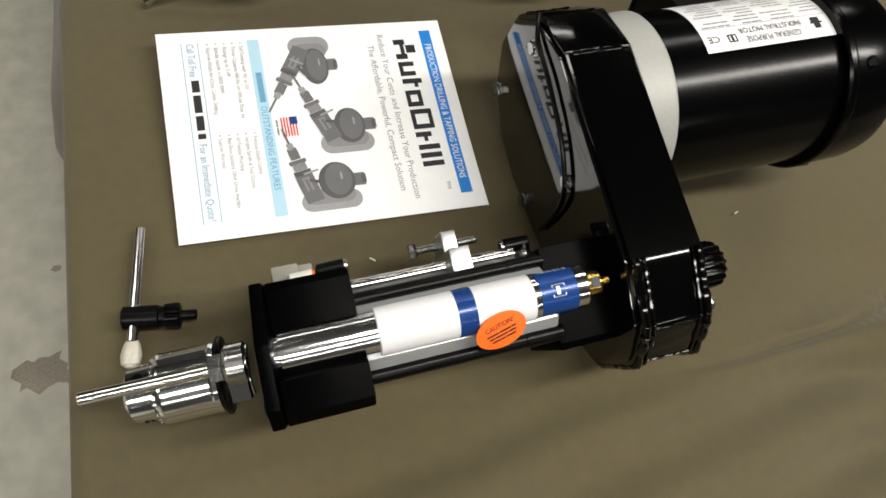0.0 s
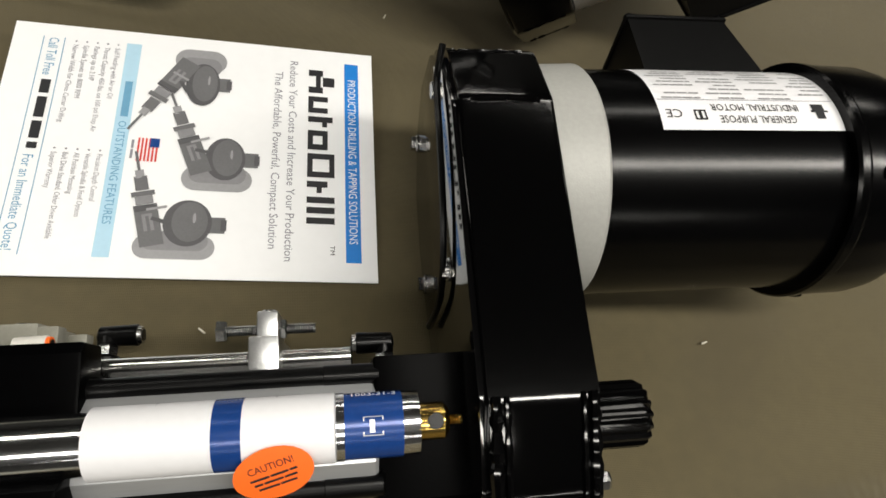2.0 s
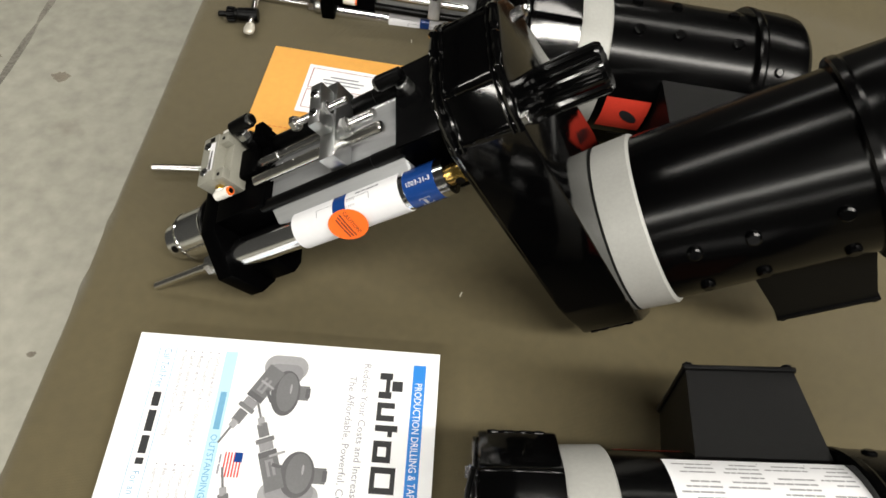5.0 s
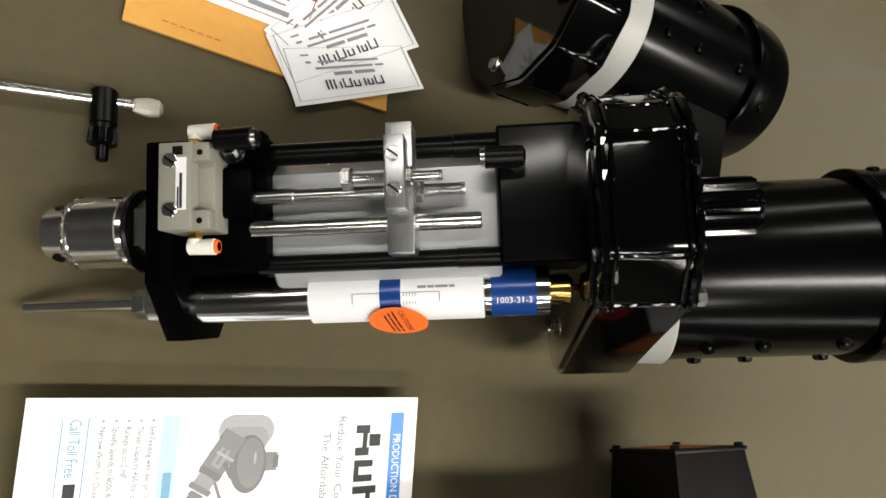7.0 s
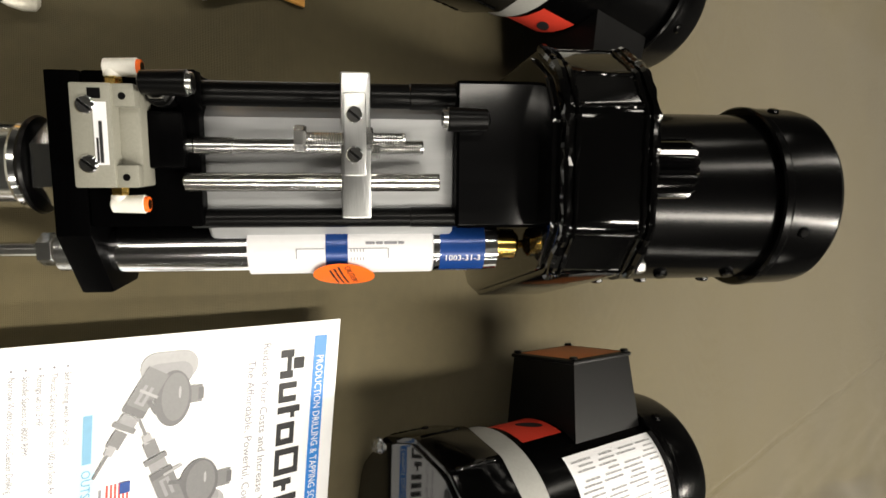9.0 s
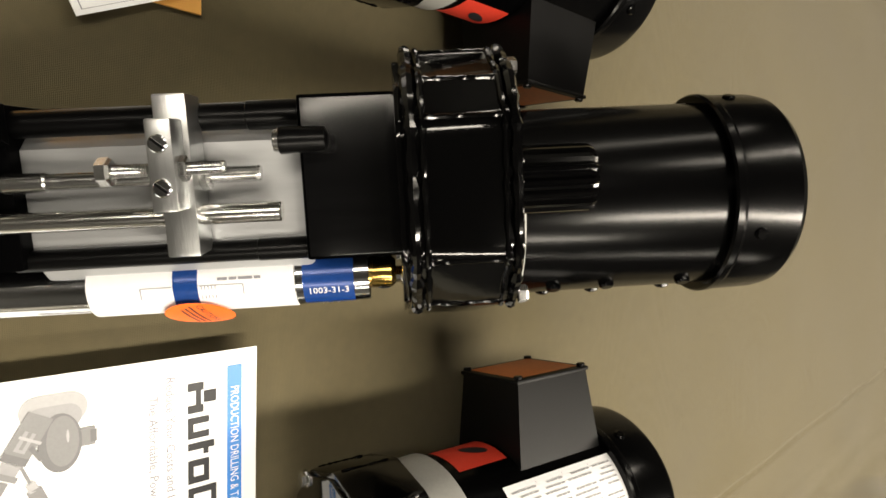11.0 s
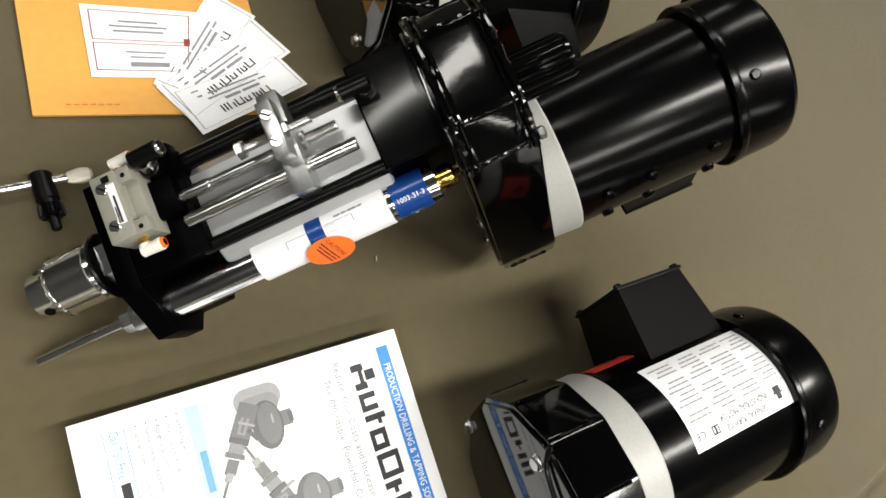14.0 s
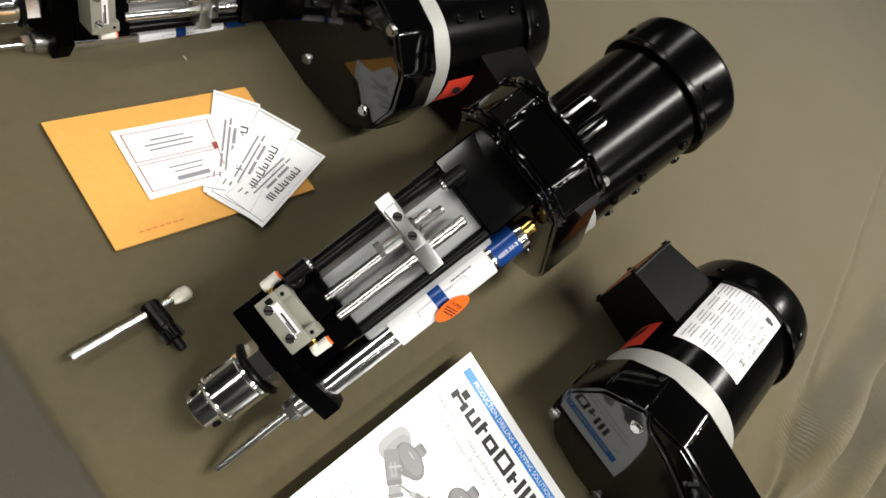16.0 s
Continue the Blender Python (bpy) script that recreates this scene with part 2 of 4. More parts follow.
def fitted(text, size, wide):
    bm = lettering(text, size)
    k = wide / width_of(bm)
    for v in bm.verts:
        v.co.x *= k
    return bm


def bars(rows):
    """Flat bars (x0, x1, y0, y1) that stand for writing."""
    bm = bmesh.new()
    for x0, x1, y0, y1 in rows:
        n = max(1, int((x1 - x0) / 0.004))
        low = [bm.verts.new((x0 + (x1 - x0) * k / n, y0, 0)) for k in range(n + 1)]
        high = [bm.verts.new((x0 + (x1 - x0) * k / n, y1, 0)) for k in range(n + 1)]
        for k in range(n):
            bm.faces.new((low[k], low[k + 1], high[k + 1], high[k]))
    return bm


def word_bars(x0, x1, y, h, seed):
    """A line of unreadable writing: short bars with gaps."""
    rnd = random.Random(seed)
    out, x = [], x0
    while x < x1 - 0.002:
        w = min(rnd.uniform(0.003, 0.010) * max(1, h / 0.0025), x1 - x)
        out.append((x, x + w, y, y + h))
        x += w + h * 0.5
    return out


def curved(bm, radius, th0, cy, cz):
    """Wraps a flat drawing (x along, y round, z out) on a drum whose axis runs along x; y = 0 lies at th0."""
    for v in bm.verts:
        th = th0 + v.co.y / radius
        r = radius + v.co.z
        v.co = Vector((v.co.x, cy + r * math.cos(th), cz + r * math.sin(th)))
    return bm


def upright(bm, own=False):
    """Turns a drawing over top to bottom, since y runs down on a drum seen from outside."""
    ys = [v.co.y for v in bm.verts]
    mid = min(ys) + max(ys) if own else 0.0
    for v in bm.verts:
        v.co.y = mid - v.co.y
    return bm


def sheet(x0, x1, y0, y1, z, nx=1, ny=1):
    bm = bmesh.new()
    g = [[bm.verts.new((x0 + (x1 - x0) * i / nx, y0 + (y1 - y0) * j / ny, z)) for j in range(ny + 1)] for i in range(nx + 1)]
    for i in range(nx):
        for j in range(ny):
            bm.faces.new((g[i][j], g[i + 1][j], g[i + 1][j + 1], g[i][j + 1]))
    return bm


def thicken(bm, thick):
    """Gives a sheet a lower face, `thick` below it, and closed edges."""
    more = bmesh.ops.extrude_face_region(bm, geom=bm.faces[:], use_keep_orig=True)["geom"]
    for v in more:
        if isinstance(v, bmesh.types.BMVert):
            v.co.z -= thick


def ellipse(rx, ry, nx=24, rings=5):
    bm = bmesh.new()
    centre = bm.verts.new((0, 0, 0))
    prev = None
    for k in range(1, rings + 1):
        ring = [bm.verts.new((rx * k / rings * math.cos(2 * math.pi * i / nx), ry * k / rings * math.sin(2 * math.pi * i / nx), 0)) for i in range(nx)]
        for i in range(nx):
            j = (i + 1) % nx
            bm.faces.new((centre, ring[i], ring[j]) if prev is None else (prev[i], ring[i], ring[j], prev[j]))
        prev = ring
    return bm


def thing(name, label, category, group=""):
    return tagged(new(name), label, category, group)


# ---- setting ----
FLOOR = -0.37
floor = part("floor", block(-4, 4, -6.5, 4.5, FLOOR - 0.1, FLOOR, 0), CONCRETE, smooth=0)
tagged(floor, "worn grey concrete floor with a saw-cut joint", "floor", kind="structure")
rnd = random.Random(4)
strip, y0 = bmesh.new(), -6.4
left = right = None
while y0 < 4.4:
    wide = 0.004 + 0.006 * rnd.random()
    pair = [strip.verts.new((-0.912 - wide + 0.003 * rnd.random(), y0, FLOOR + 0.0006)), strip.verts.new((-0.912 + wide, y0, FLOOR + 0.0006))]
    if left:
        strip.faces.new((left, right, pair[1], pair[0]))
    left, right = pair
    y0 += 0.03 + 0.04 * rnd.random()
part("floor_joint", strip, JOINT, floor, smooth=0)
# unseen walls and ceiling, added to close the room and dim its reflections
for nm, b in (("wall_north", (-4.1, 4.1, 4.5, 4.6)), ("wall_south", (-4.1, 4.1, -6.6, -6.5)), ("wall_east", (4.0, 4.1, -6.5, 4.5)), ("wall_west", (-4.1, -4.0, -6.5, 4.5))):
    tagged(part(nm, block(*b, FLOOR - 0.1, CEIL + 0.1, 0), WALL_DARK, smooth=0), "unseen plain wall, darkened so black parts reflect little", "wall", kind="structure")
tagged(part("ceiling", block(-4, 4, -6.5, 4.5, CEIL, CEIL + 0.1, 0), CEILING, smooth=0), "unseen plain ceiling, darkened so black parts reflect little", "ceiling", kind="structure")


def floor_spot(x, y, r, seed):
    rnd = random.Random(seed)
    bm = bmesh.new()
    n = 18
    f = [bm.verts.new((x + r * rnd.uniform(0.55, 1.1) * math.cos(2 * math.pi * k / n), y + 0.8 * r * rnd.uniform(0.55, 1.1) * math.sin(2 * math.pi * k / n), FLOOR + 0.0008)) for k in range(n)]
    bm.faces.new(f)
    part("oil_spot", bm, STAIN, floor, smooth=0)


for k, (x, y, r) in enumerate(((-0.952, 0.994, 0.022), (-0.613, 0.343, 0.012), (-0.677, 0.243, 0.02), (-0.86, 0.751, 0.014), (-0.50, 0.04, 0.055), (-0.485, 0.186, 0.011), (-0.75, 0.45, 0.016), (-1.15, 1.25, 0.03), (-0.93, 0.55, 0.012), (-0.70, 0.30, 0.012), (-1.25, 1.6, 0.09), (-0.8, 0.95, 0.03))):
    floor_spot(x, y, 0.7 * r, k)

# the covered bench
EDGE, TX1, TY0, TY1 = -0.365, 3.2, -1.2, 0.911


def ease(t):
    t = min(1.0, max(0.0, t))
    return t * t * (3 - 2 * t)


def fold(x, y):
    """Height of the canvas: flat where things stand, creased towards the right and the near side."""
    h = 0.0012 * noise.noise((x * 6, y * 6, 0.3)) - 0.0024
    loose = max(ease((x - 0.24) / 0.20) * ease((0.06 - y) / 0.25), ease((-0.20 - y) / 0.15))
    run = -(y + 0.190 + 0.15 * (x - 0.3) + 0.045 * noise.noise((x * 2.6, y * 2.0, 5))) / (0.062 + 0.02 * x)
    if run > -0.8:
        part_way = run - math.floor(run)
        ridge = ease((run + 0.8) / 0.8) if run < 0 else max(1 - ease(part_way / 0.34), ease((part_way - 0.34) / 0.66))
        h += 0.058 * ridge * ease((x - 0.20) / 0.22) * (0.75 + 0.6 * noise.noise((x * 3.0, y * 4.0, 9)))
    h += 0.004 * loose * noise.noise((x * 5.0, y * 11.0, 4))
    lip = y + 0.192 - 0.10 * max(0.0, x - 0.27) - 0.004 * noise.noise((x * 9, 0, 8))
    h += (0.006 * math.exp(-abs(lip) / 0.03) - 0.012 * math.exp(-((lip / 0.0042) ** 2))) * ease((x - 0.10) * 6) * (1 - 0.7 * ease((x - 0.45) * 4))
    soft = ease((-0.175 - y) / 0.06) * (1 - 0.6 * ease((x - 0.30) / 0.15))
    h += 0.0055 * soft * math.sin((y - 0.16 * x) * 78 + 1.6 * noise.noise((x * 4, y * 3, 6)))
    h += 0.0022 * noise.noise((x * 3.2, y * 4.1, 12))
    h += 0.006 * math.exp(-(((y - 0.62 - 0.30 * (x - 0.45)) / 0.02) ** 2)) * ease((x - 0.43) * 4)
    back = ease((y - 0.78 - 0.35 * max(0.0, 0.7 - x)) / 0.40) * ease((x - 0.26) * 3)
    h += back * (0.17 + 0.03 * math.sin(16 * x - 9 * y) + 0.02 * noise.noise((x * 4, y * 4, 2)))
    return h


def canvas():
    bm = bmesh.new()
    nx, ny = 330, 700
    cols = []
    for i in range(nx + 1):
        x = EDGE + (TX1 - EDGE) * i / nx
        back = TY1 - 0.19 * min(x, 0.26) + 0.50 * ease((x - 0.28) / 0.30)
        col = []
        for j in range(ny + 1):
            y = TY0 + (back - TY0) * j / ny
            col.append(bm.verts.new((x + (0.007 * noise.noise((x, y * 6, 1)) + 0.003 * noise.noise((x, y * 30, 2))) * (i == 0), y, fold(x, y))))
        for k, dz in enumerate((0.005, 0.03, 0.09, 0.16)):
            col.append(bm.verts.new((x, back + 0.004 + 0.008 * noise.noise((x * 5, k, 7)) * (k > 1), fold(x, back) - dz)))
        cols.append(col)
    drop = []
    for k, (dx, dz) in enumerate(((0.003, 0.003), (0.007, 0.016), (0.024, 0.08), (0.048, 0.16), (0.072, 0.24), (0.095, 0.34))):
        drop.append([bm.verts.new((EDGE - dx * (0.6 + 0.5 * ease((v.co.y - 0.26) / 0.12)) + 0.014 * noise.noise((v.co.y * 4, k * 0.4, 3)) * (k > 1), v.co.y, v.co.z - dz)) for v in cols[0]])
    cols = drop[::-1] + cols
    for a, b in zip(cols, cols[1:]):
        for j in range(ny + 4):
            bm.faces.new((a[j], b[j], b[j + 1], a[j + 1]))
    return bm


cloth = tagged(part("bench_cover", canvas(), CLOTH, smooth=170), "olive drab canvas cover spread over the bench, creased", "tablecloth")
top = block(EDGE + 0.006, 0.9, TY0, TY1 - 0.006, FLOOR, -0.012, 0.004)
for v in top.verts:
    if v.co.y > 0:
        v.co.y -= 0.19 * v.co.x
bench = tagged(part("bench", top, WOOD, smooth=0), "low timber bench hidden under an olive canvas cover", "bench")

# ---- the drill units ----


def bolt(parent, x, cy, cz, r=0.0065, h=0.006, mat=None):
    part("bolt", merged(hexhead(x - h, h, r, cy, cz), rod(x - 0.001, x + 0.002, r * 1.35, cy, cz)), mat or ZINC, parent, "zinc-plated hex bolt")


def slotted(parent, m, r=0.0042):
    part("screw", turned(rod(0, 0.002, r, seg=20, c=0.0006), m), CHROME, parent, "bright slotted screw")
    spin = pose(0, 0, 0, 47 + 900 * r, 0, 0)
    # the slot's shade is a thin black bar on the uncut head
    part("screw_slot", turned(block(0.0017, 0.00215, -r * 0.85, r * 0.85, -0.0006, 0.0006, 0), m @ spin), RUBBER, parent, smooth=0)


UP = pose(0, 0, 0, 0, -90, 0)  # turns the x axis to z


def at_top(x, y, z):
    return Matrix.Translation((x, y, z)) @ UP


def elbow(parent, name, mats, x, y, z, out, toward, k=1.0):
    """A push-in elbow: a stub along `out` from its seat, then a barrel along +x or -x with a collar."""
    o = Vector(out)
    q = o.to_track_quat("X", "Z").to_matrix().to_4x4()
    base = Vector((x, y, z))
    seat = part("seat_nut", turned(hexhead(0, 0.007 * k, 0.0062 * k, 0, 0), Matrix.Translation(base) @ q), mats[1], parent)
    corner = base + o * 0.013 * k
    bm = merged(turned(rod(0.005 * k, 0.017 * k, 0.0058 * k, seg=20, c=0.002 * k), Matrix.Translation(base) @ q), turned(lathe([(-0.006 * k, 0.003 * k), (-0.0045 * k, 0.0058 * k), (0.0165 * k, 0.0066 * k), (0.017 * k, 0.0062 * k)], seg=20), Matrix.Translation(corner) @ pose(0, 0, 0, 0, 0, 0 if toward > 0 else 180)))
    el = part(name, bm, mats[0], parent)
    # a flat black disc gives the shade inside the tube hole
    part("tube_port", turned(lathe([(0.0190 * k, 0.0036 * k), (0.0200 * k, 0.0036 * k)], seg=16), Matrix.Translation(corner) @ pose(0, 0, 0, 0, 0, 0 if toward > 0 else 180)), RUBBER, el)
    part("collar", turned(lathe([(0.0168 * k, 0.0056 * k), (0.0195 * k, 0.0053 * k), (0.0197 * k, 0.003 * k), (0.014 * k, 0.0028 * k)], seg=20), Matrix.Translation(corner) @ pose(0, 0, 0, 0, 0, 0 if toward > 0 else 180)), mats[2], el)


TAG_R = 0.09
CHUCK_Z, DAMPER_Y, DAMPER_Z = -0.0075, -0.0473, -0.0025


def build_drill(label, O, pitch, yaw, spin, side, box_angle, tag_angle, skew=0.0, warn_shift=6, stroke=0.0, tag_x=0.232, slide=0.004, reach=0.178, wire=False, tag_tilt=0.0, word_tilt=0.0):
    """One drill unit. Local x runs from the chuck's nose to the motor, y away from the damper, z out of the gauge side.
    side: +1 or -1, whether the belt housing runs to +z or -z."""
    root = thing("drill_unit", label, "power drill", "drill units on the bench")
    root.matrix_world = Matrix.Translation(O) @ pose(0, 0, 0, 0, -pitch, yaw) @ pose(0, 0, 0, spin)
    MY, MZ = skew, reach * side

    # chuck
    chuck = part("chuck", lathe([(0, 0.008), (0.0004, 0.0155), (0.0030, 0.0190), (0.0190, 0.0198), (0.0205, 0.0190)], seg=40), CHROME, root, "ground steel drill chuck")
    part("chuck_sleeve", lathe([(0.0195, 0.0205), (0.0215, 0.0240), (0.0240, 0.0252), (0.0250, 0.0246), (0.0560, 0.0246), (0.0575, 0.0252), (0.0605, 0.0245), (0.062, 0.02)], seg=48), CHROME, chuck)
    teeth = merged(*[turned(block(-0.0012, 0.0012, -0.0013, 0.0013, -0.002, 0.002, 0.0003, 1), pose(0.0205, 0.0222 * math.cos(a), 0.0222 * math.sin(a), math.degrees(a) - 90)) for a in [2 * math.pi * k / 30 for k in range(30)]])
    part("gear_teeth", teeth, ZINC, chuck)
    for k in range(3):
        a = 0.5 + 2 * math.pi * k / 3
        # no hole is cut: a black disc paints its dark inside
        part("key_hole", turned(lathe([(-0.002, 0.0040), (0.0004, 0.0040)], seg=16), pose(0.011, 0.0196 * math.cos(a), 0.0196 * math.sin(a)) @ Vector((0, math.cos(a), math.sin(a))).to_track_quat("X", "Z").to_matrix().to_4x4()), RUBBER, chuck)
        part("jaw", turned(block(-0.0015, 0.003, -0.002, 0.002, 0.001, 0.0065, 0.0006), pose(0, 0, 0, 120 * k)), STEEL, chuck)
    part("spacer_ring", lathe([(0.0615, 0.0245), (0.0622, 0.0272), (0.0640, 0.0282), (0.0656, 0.0272), (0.0664, 0.0245)], seg=40), RUBBER, root, "black rubber ring behind the chuck")
    part("spindle_nut", merged(lathe([(0.066, 0.0195), (0.0675, 0.0235), (0.0800, 0.0235), (0.0815, 0.0215)], seg=6), rod(0.058, 0.083, 0.0185)), CHROME, root, "polished spindle nut")

    for ob in root.children_recursive:
        for v in ob.data.vertices:
            v.co += Vector((-0.003, 0.001, CHUCK_Z))

    # front blocks
    front = part("front_plate", prism(([(-0.040, 0.0465), (-0.012, 0.0465), (-0.012, 0.0312), (0.05, 0.0312)] if wire else [(-0.036, 0.031), (0.05, 0.031)]) + [(0.05, -0.036), (0.036, -0.049), (-0.056, -0.049), (-0.072, -0.036), (-0.072, 0.004)], 0.091 if wire else 0.082, 0.1, 0.0018), ANOD, root, "black anodised front plate with chamfered corners")
    part("front_block", prism([(-0.031, 0.031), (0.05, 0.031), (0.05, -0.036), (0.036, -0.047), (-0.028, -0.047), (-0.031, -0.04)], 0.1003, 0.158, 0.0018), ANOD, root)
    part("guard_block", prism([(-0.031, -0.002), (-0.058, -0.02), (-0.058, -0.042), (-0.046, -0.049), (-0.031, -0.049)], 0.1003, 0.158 if wire else 0.132, 0.0018), ANOD, root)
    if wire:
        part("stop_block", prism([(-0.040, 0.0), (-0.040, 0.040), (-0.036, 0.0455), (-0.0125, 0.0455), (-0.0125, 0.0)], 0.1004, 0.158, 0.0018), ANOD, root, "black anodised block beside the valve")
    part("pivot_screw", turned(merged(rod(0.0795, 0.083, 0.0062, -0.046, -0.034), rod(0.079, 0.0805, 0.003, -0.046, -0.034)), Matrix.Translation((0.009 if wire else 0.0, 0, 0))), ANOD, front)

    # cylinder body
    body = part("cylinder_body", prism([(-0.044, -0.020), (-0.030, -0.036), (0.026, -0.036), (0.036, -0.022), (0.036, 0.012), (0.028, 0.021), (-0.028, 0.021), (-0.044, 0.006)], 0.156, 0.297, 0.004, 3), SILVER, root, "clear anodised air cylinder body")
    for y, z, r in ((0.0405, 0.0215, 0.0068), (-0.0275, 0.0225, 0.0055), (0.0405, -0.026, 0.0065), (-0.0335, -0.031, 0.0058)):
        part("tie_rod", merged(rod(0.15, 0.30, r, y, z), rod(0.27, 0.2995, r * 1.08, y, z)), RUBBER, root, "black tie rod")
    part("cylinder_label", turned(sheet(0.165, 0.285, -0.009, 0.009, 0), pose(0, 0.0364, -0.005, 90)), WHITE, body, smooth=0)
    part("label_stripe", turned(bars([(0.205, 0.270, -0.002, 0.002)]), pose(0, 0.0368, -0.005, 90)), RED, body, "red stripe", smooth=0)
    part("guide_rod", rod(0.15, 0.286, 0.0052, -0.0070, 0.0340), STEEL, root, "polished guide rod")
    part("stop_rod", merged(rod(0.15, 0.236, 0.0042, 0.012, 0.0325), thread(0.236, 0.277, 0.0043, 0.012, 0.0325), rod(0.155, 0.176, 0.005, 0.012, 0.0325)), ZINC, root, "threaded depth stop rod")
    clamp = part("stop_clamp", block(0.2325, 0.2480, -0.026, 0.0505, 0.0235, 0.0455, 0.0012), BAR, root, "machined aluminium stop clamp")
    part("clamp_cap", block(0.2340, 0.2455, -0.003, 0.0385, 0.0457, 0.0620, 0.0012), BAR, clamp)
    for y in (0.0275, 0.0078):
        slotted(clamp, at_top(0.2395, y, 0.0617))
    part("depth_screw", merged(hexhead(0.2095, 0.006, 0.0066, 0.016, 0.0535), thread(0.2155, 0.2655, 0.0032, 0.016, 0.0535), hexhead(0.2456, 0.0035, 0.006, 0.016, 0.0535)), ZINC, clamp, "zinc hex depth screw with lock nut")
    part("lock_nut", hexhead(0.2482, 0.005, 0.0072, 0.012, 0.0325), ZINC, clamp)

    # air valve on the front block
    fixed = set(root.children_recursive)
    valve = part("air_valve", merged(block(0.102, 0.121, -0.009, 0.041, 0.0312, 0.0595, 0.0012), block(0.1205, 0.131, -0.009, 0.041, 0.0312, 0.050, 0.0012), block(0.1205, 0.131, -0.009, 0.002, 0.049, 0.0575, 0.001), block(0.1205, 0.131, 0.030, 0.041, 0.049, 0.0575, 0.001)), VALVE, root, "grey cast air limit valve with white sticker")
    for y in (0.0305, 0.0025):
        slotted(valve, at_top(0.109, y, 0.0588), 0.0045)
    for y in (-0.004, 0.035):
        # black disc laid on the casting as the dark of a small hole
        part("port", turned(rod(0, 0.0004, 0.0018, seg=12, c=0.0001), at_top(0.1253, y, 0.0573)), RUBBER, valve)
    part("valve_sticker", sheet(0.1125, 0.1188, 0.002, 0.032, 0.0599), WHITE, valve, smooth=0)
    part("valve_patch", sheet(0.1105, 0.1165, 0.0335, 0.0385, 0.0599), RUBBER, valve, smooth=0)
    part("sticker_print", turned(bars([(-0.014, 0.006, -0.0008, 0.0008), (-0.014, -0.002, 0.0012, 0.0022)]), Matrix.Translation((0.1157, 0.017, 0.0602)) @ pose(0, 0, 0, 0, 0, 90)), INK, valve, smooth=0)
    for y, s in ((0.0405, 1), (-0.0085, -1)):
        elbow(root, "white_elbow", (PLASTIC, BRASS, ORANGE), 0.118, y, 0.047, (0, s, 0), 1, 0.72)
    for ob in set(root.children_recursive) - fixed:
        for v in ob.data.vertices:
            v.co.x += 0.0035
    part("valve_bracket", block(0.126, 0.152, 0.0, 0.03, 0.0312, 0.040, 0.003), ANOD, root)
    part("bracket_plate", prism([(0.030, 0.031), (0.050, 0.031), (0.050, 0.043), (0.034, 0.043)], 0.150, 0.160, 0.001), ANOD, root)
    part("elbow_post", turned(rod(0, 0.0135, 0.0075, seg=20), at_top(0.1425, 0.0385, 0.0312)), RUBBER, root)
    elbow(root, "black_elbow", (RUBBER, ZINC, ZINC), 0.1425, 0.0385, 0.0445, (0, 0.25, 0.97), 1)
    elbow(root, "black_elbow", (RUBBER, ZINC, ZINC), 0.306, 0.027, 0.0312, (0, 0, 1), -1)

    # rear block
    rear = part("rear_block", prism([(-0.033, 0.0312), (0.049, 0.0312), (0.049, -0.036), (0.04, -0.045), (-0.03, -0.045), (-0.033, -0.04)], 0.296, 0.3475, 0.0018), ANOD, root, "black anodised rear block with brushed top")
    part("brushed_top", block(0.2975, 0.3462, -0.0315, 0.0475, 0.0305, 0.0316, 0.0004), BRUSHED, rear, "brushed anodised top face")

    # damper
    dy = DAMPER_Y
    unmoved = set(root.children_recursive)
    damper = part("damper_rod", rod(-0.018, 0.084, 0.0042, dy, 0, c=0.0012), STEEL, root, "polished damper rod")
    part("damper_nut", merged(hexhead(0.060, 0.010, 0.0098, dy, 0), lathe([(0.069, 0.0105), (0.071, 0.0128), (0.0818, 0.0128), (0.082, 0.0118)], dy, 0)), ZINC, damper)
    part("damper_tube", lathe([(0.0995, 0.0124), (0.104, 0.0124), (0.1045, 0.0142), (0.178, 0.0142)], dy, 0), CHROME, root, "chrome damper tube")
    before = set(root.children_recursive)
    sleeve = part("damper_sleeve", lathe([(0.1765, 0.0145), (0.177, 0.0164), (0.285, 0.0164), (0.2853, 0.0145)], dy, 0, 48), WHITE, root, "white label wrapped round the damper")
    part("sleeve_band", lathe([(a - stroke, r) for a, r in ((0.2215, 0.0162), (0.2216, 0.0166), (0.2345, 0.0166), (0.2346, 0.0162))], dy, 0, 48), BLUE, sleeve)
    marks = bars([(0.205, 0.2051, -0.004, 0.004), (0.2045, 0.2051, -0.004, 0.002), (0.258, 0.2586, -0.004, 0.002), (0.205, 0.221, -0.0042, -0.0038), (0.235, 0.258, -0.0042, -0.0038)] + [(0.2362 + 0.0018 * k, 0.2367 + 0.0018 * k, -0.0038, 0.0035) for k in range(5)] + word_bars(0.245, 0.268, -0.008, 0.0016, 7))
    part("sleeve_marks", curved(marks, 0.0167, math.pi / 2 + 0.2, dy, 0), GREYINK, sleeve, smooth=0)
    part("damper_collar", lathe([(0.2852, 0.0145), (0.2857, 0.0160), (0.2895, 0.0160), (0.290, 0.0148)], dy, 0, 40), CHROME, root, "chrome end collar")
    part("damper_collar", merged(lathe([(0.3165, 0.0148), (0.317, 0.0155), (0.3250, 0.0152), (0.3255, 0.0135)], dy, 0, 40)), CHROME, root, "chrome end collar")
    band = part("damper_band", lathe([(0.2895, 0.0146), (0.2896, 0.0156), (0.3170, 0.0156), (0.3171, 0.0146)], dy, 0, 40), BLUE, root, "blue metal end of the damper with number")
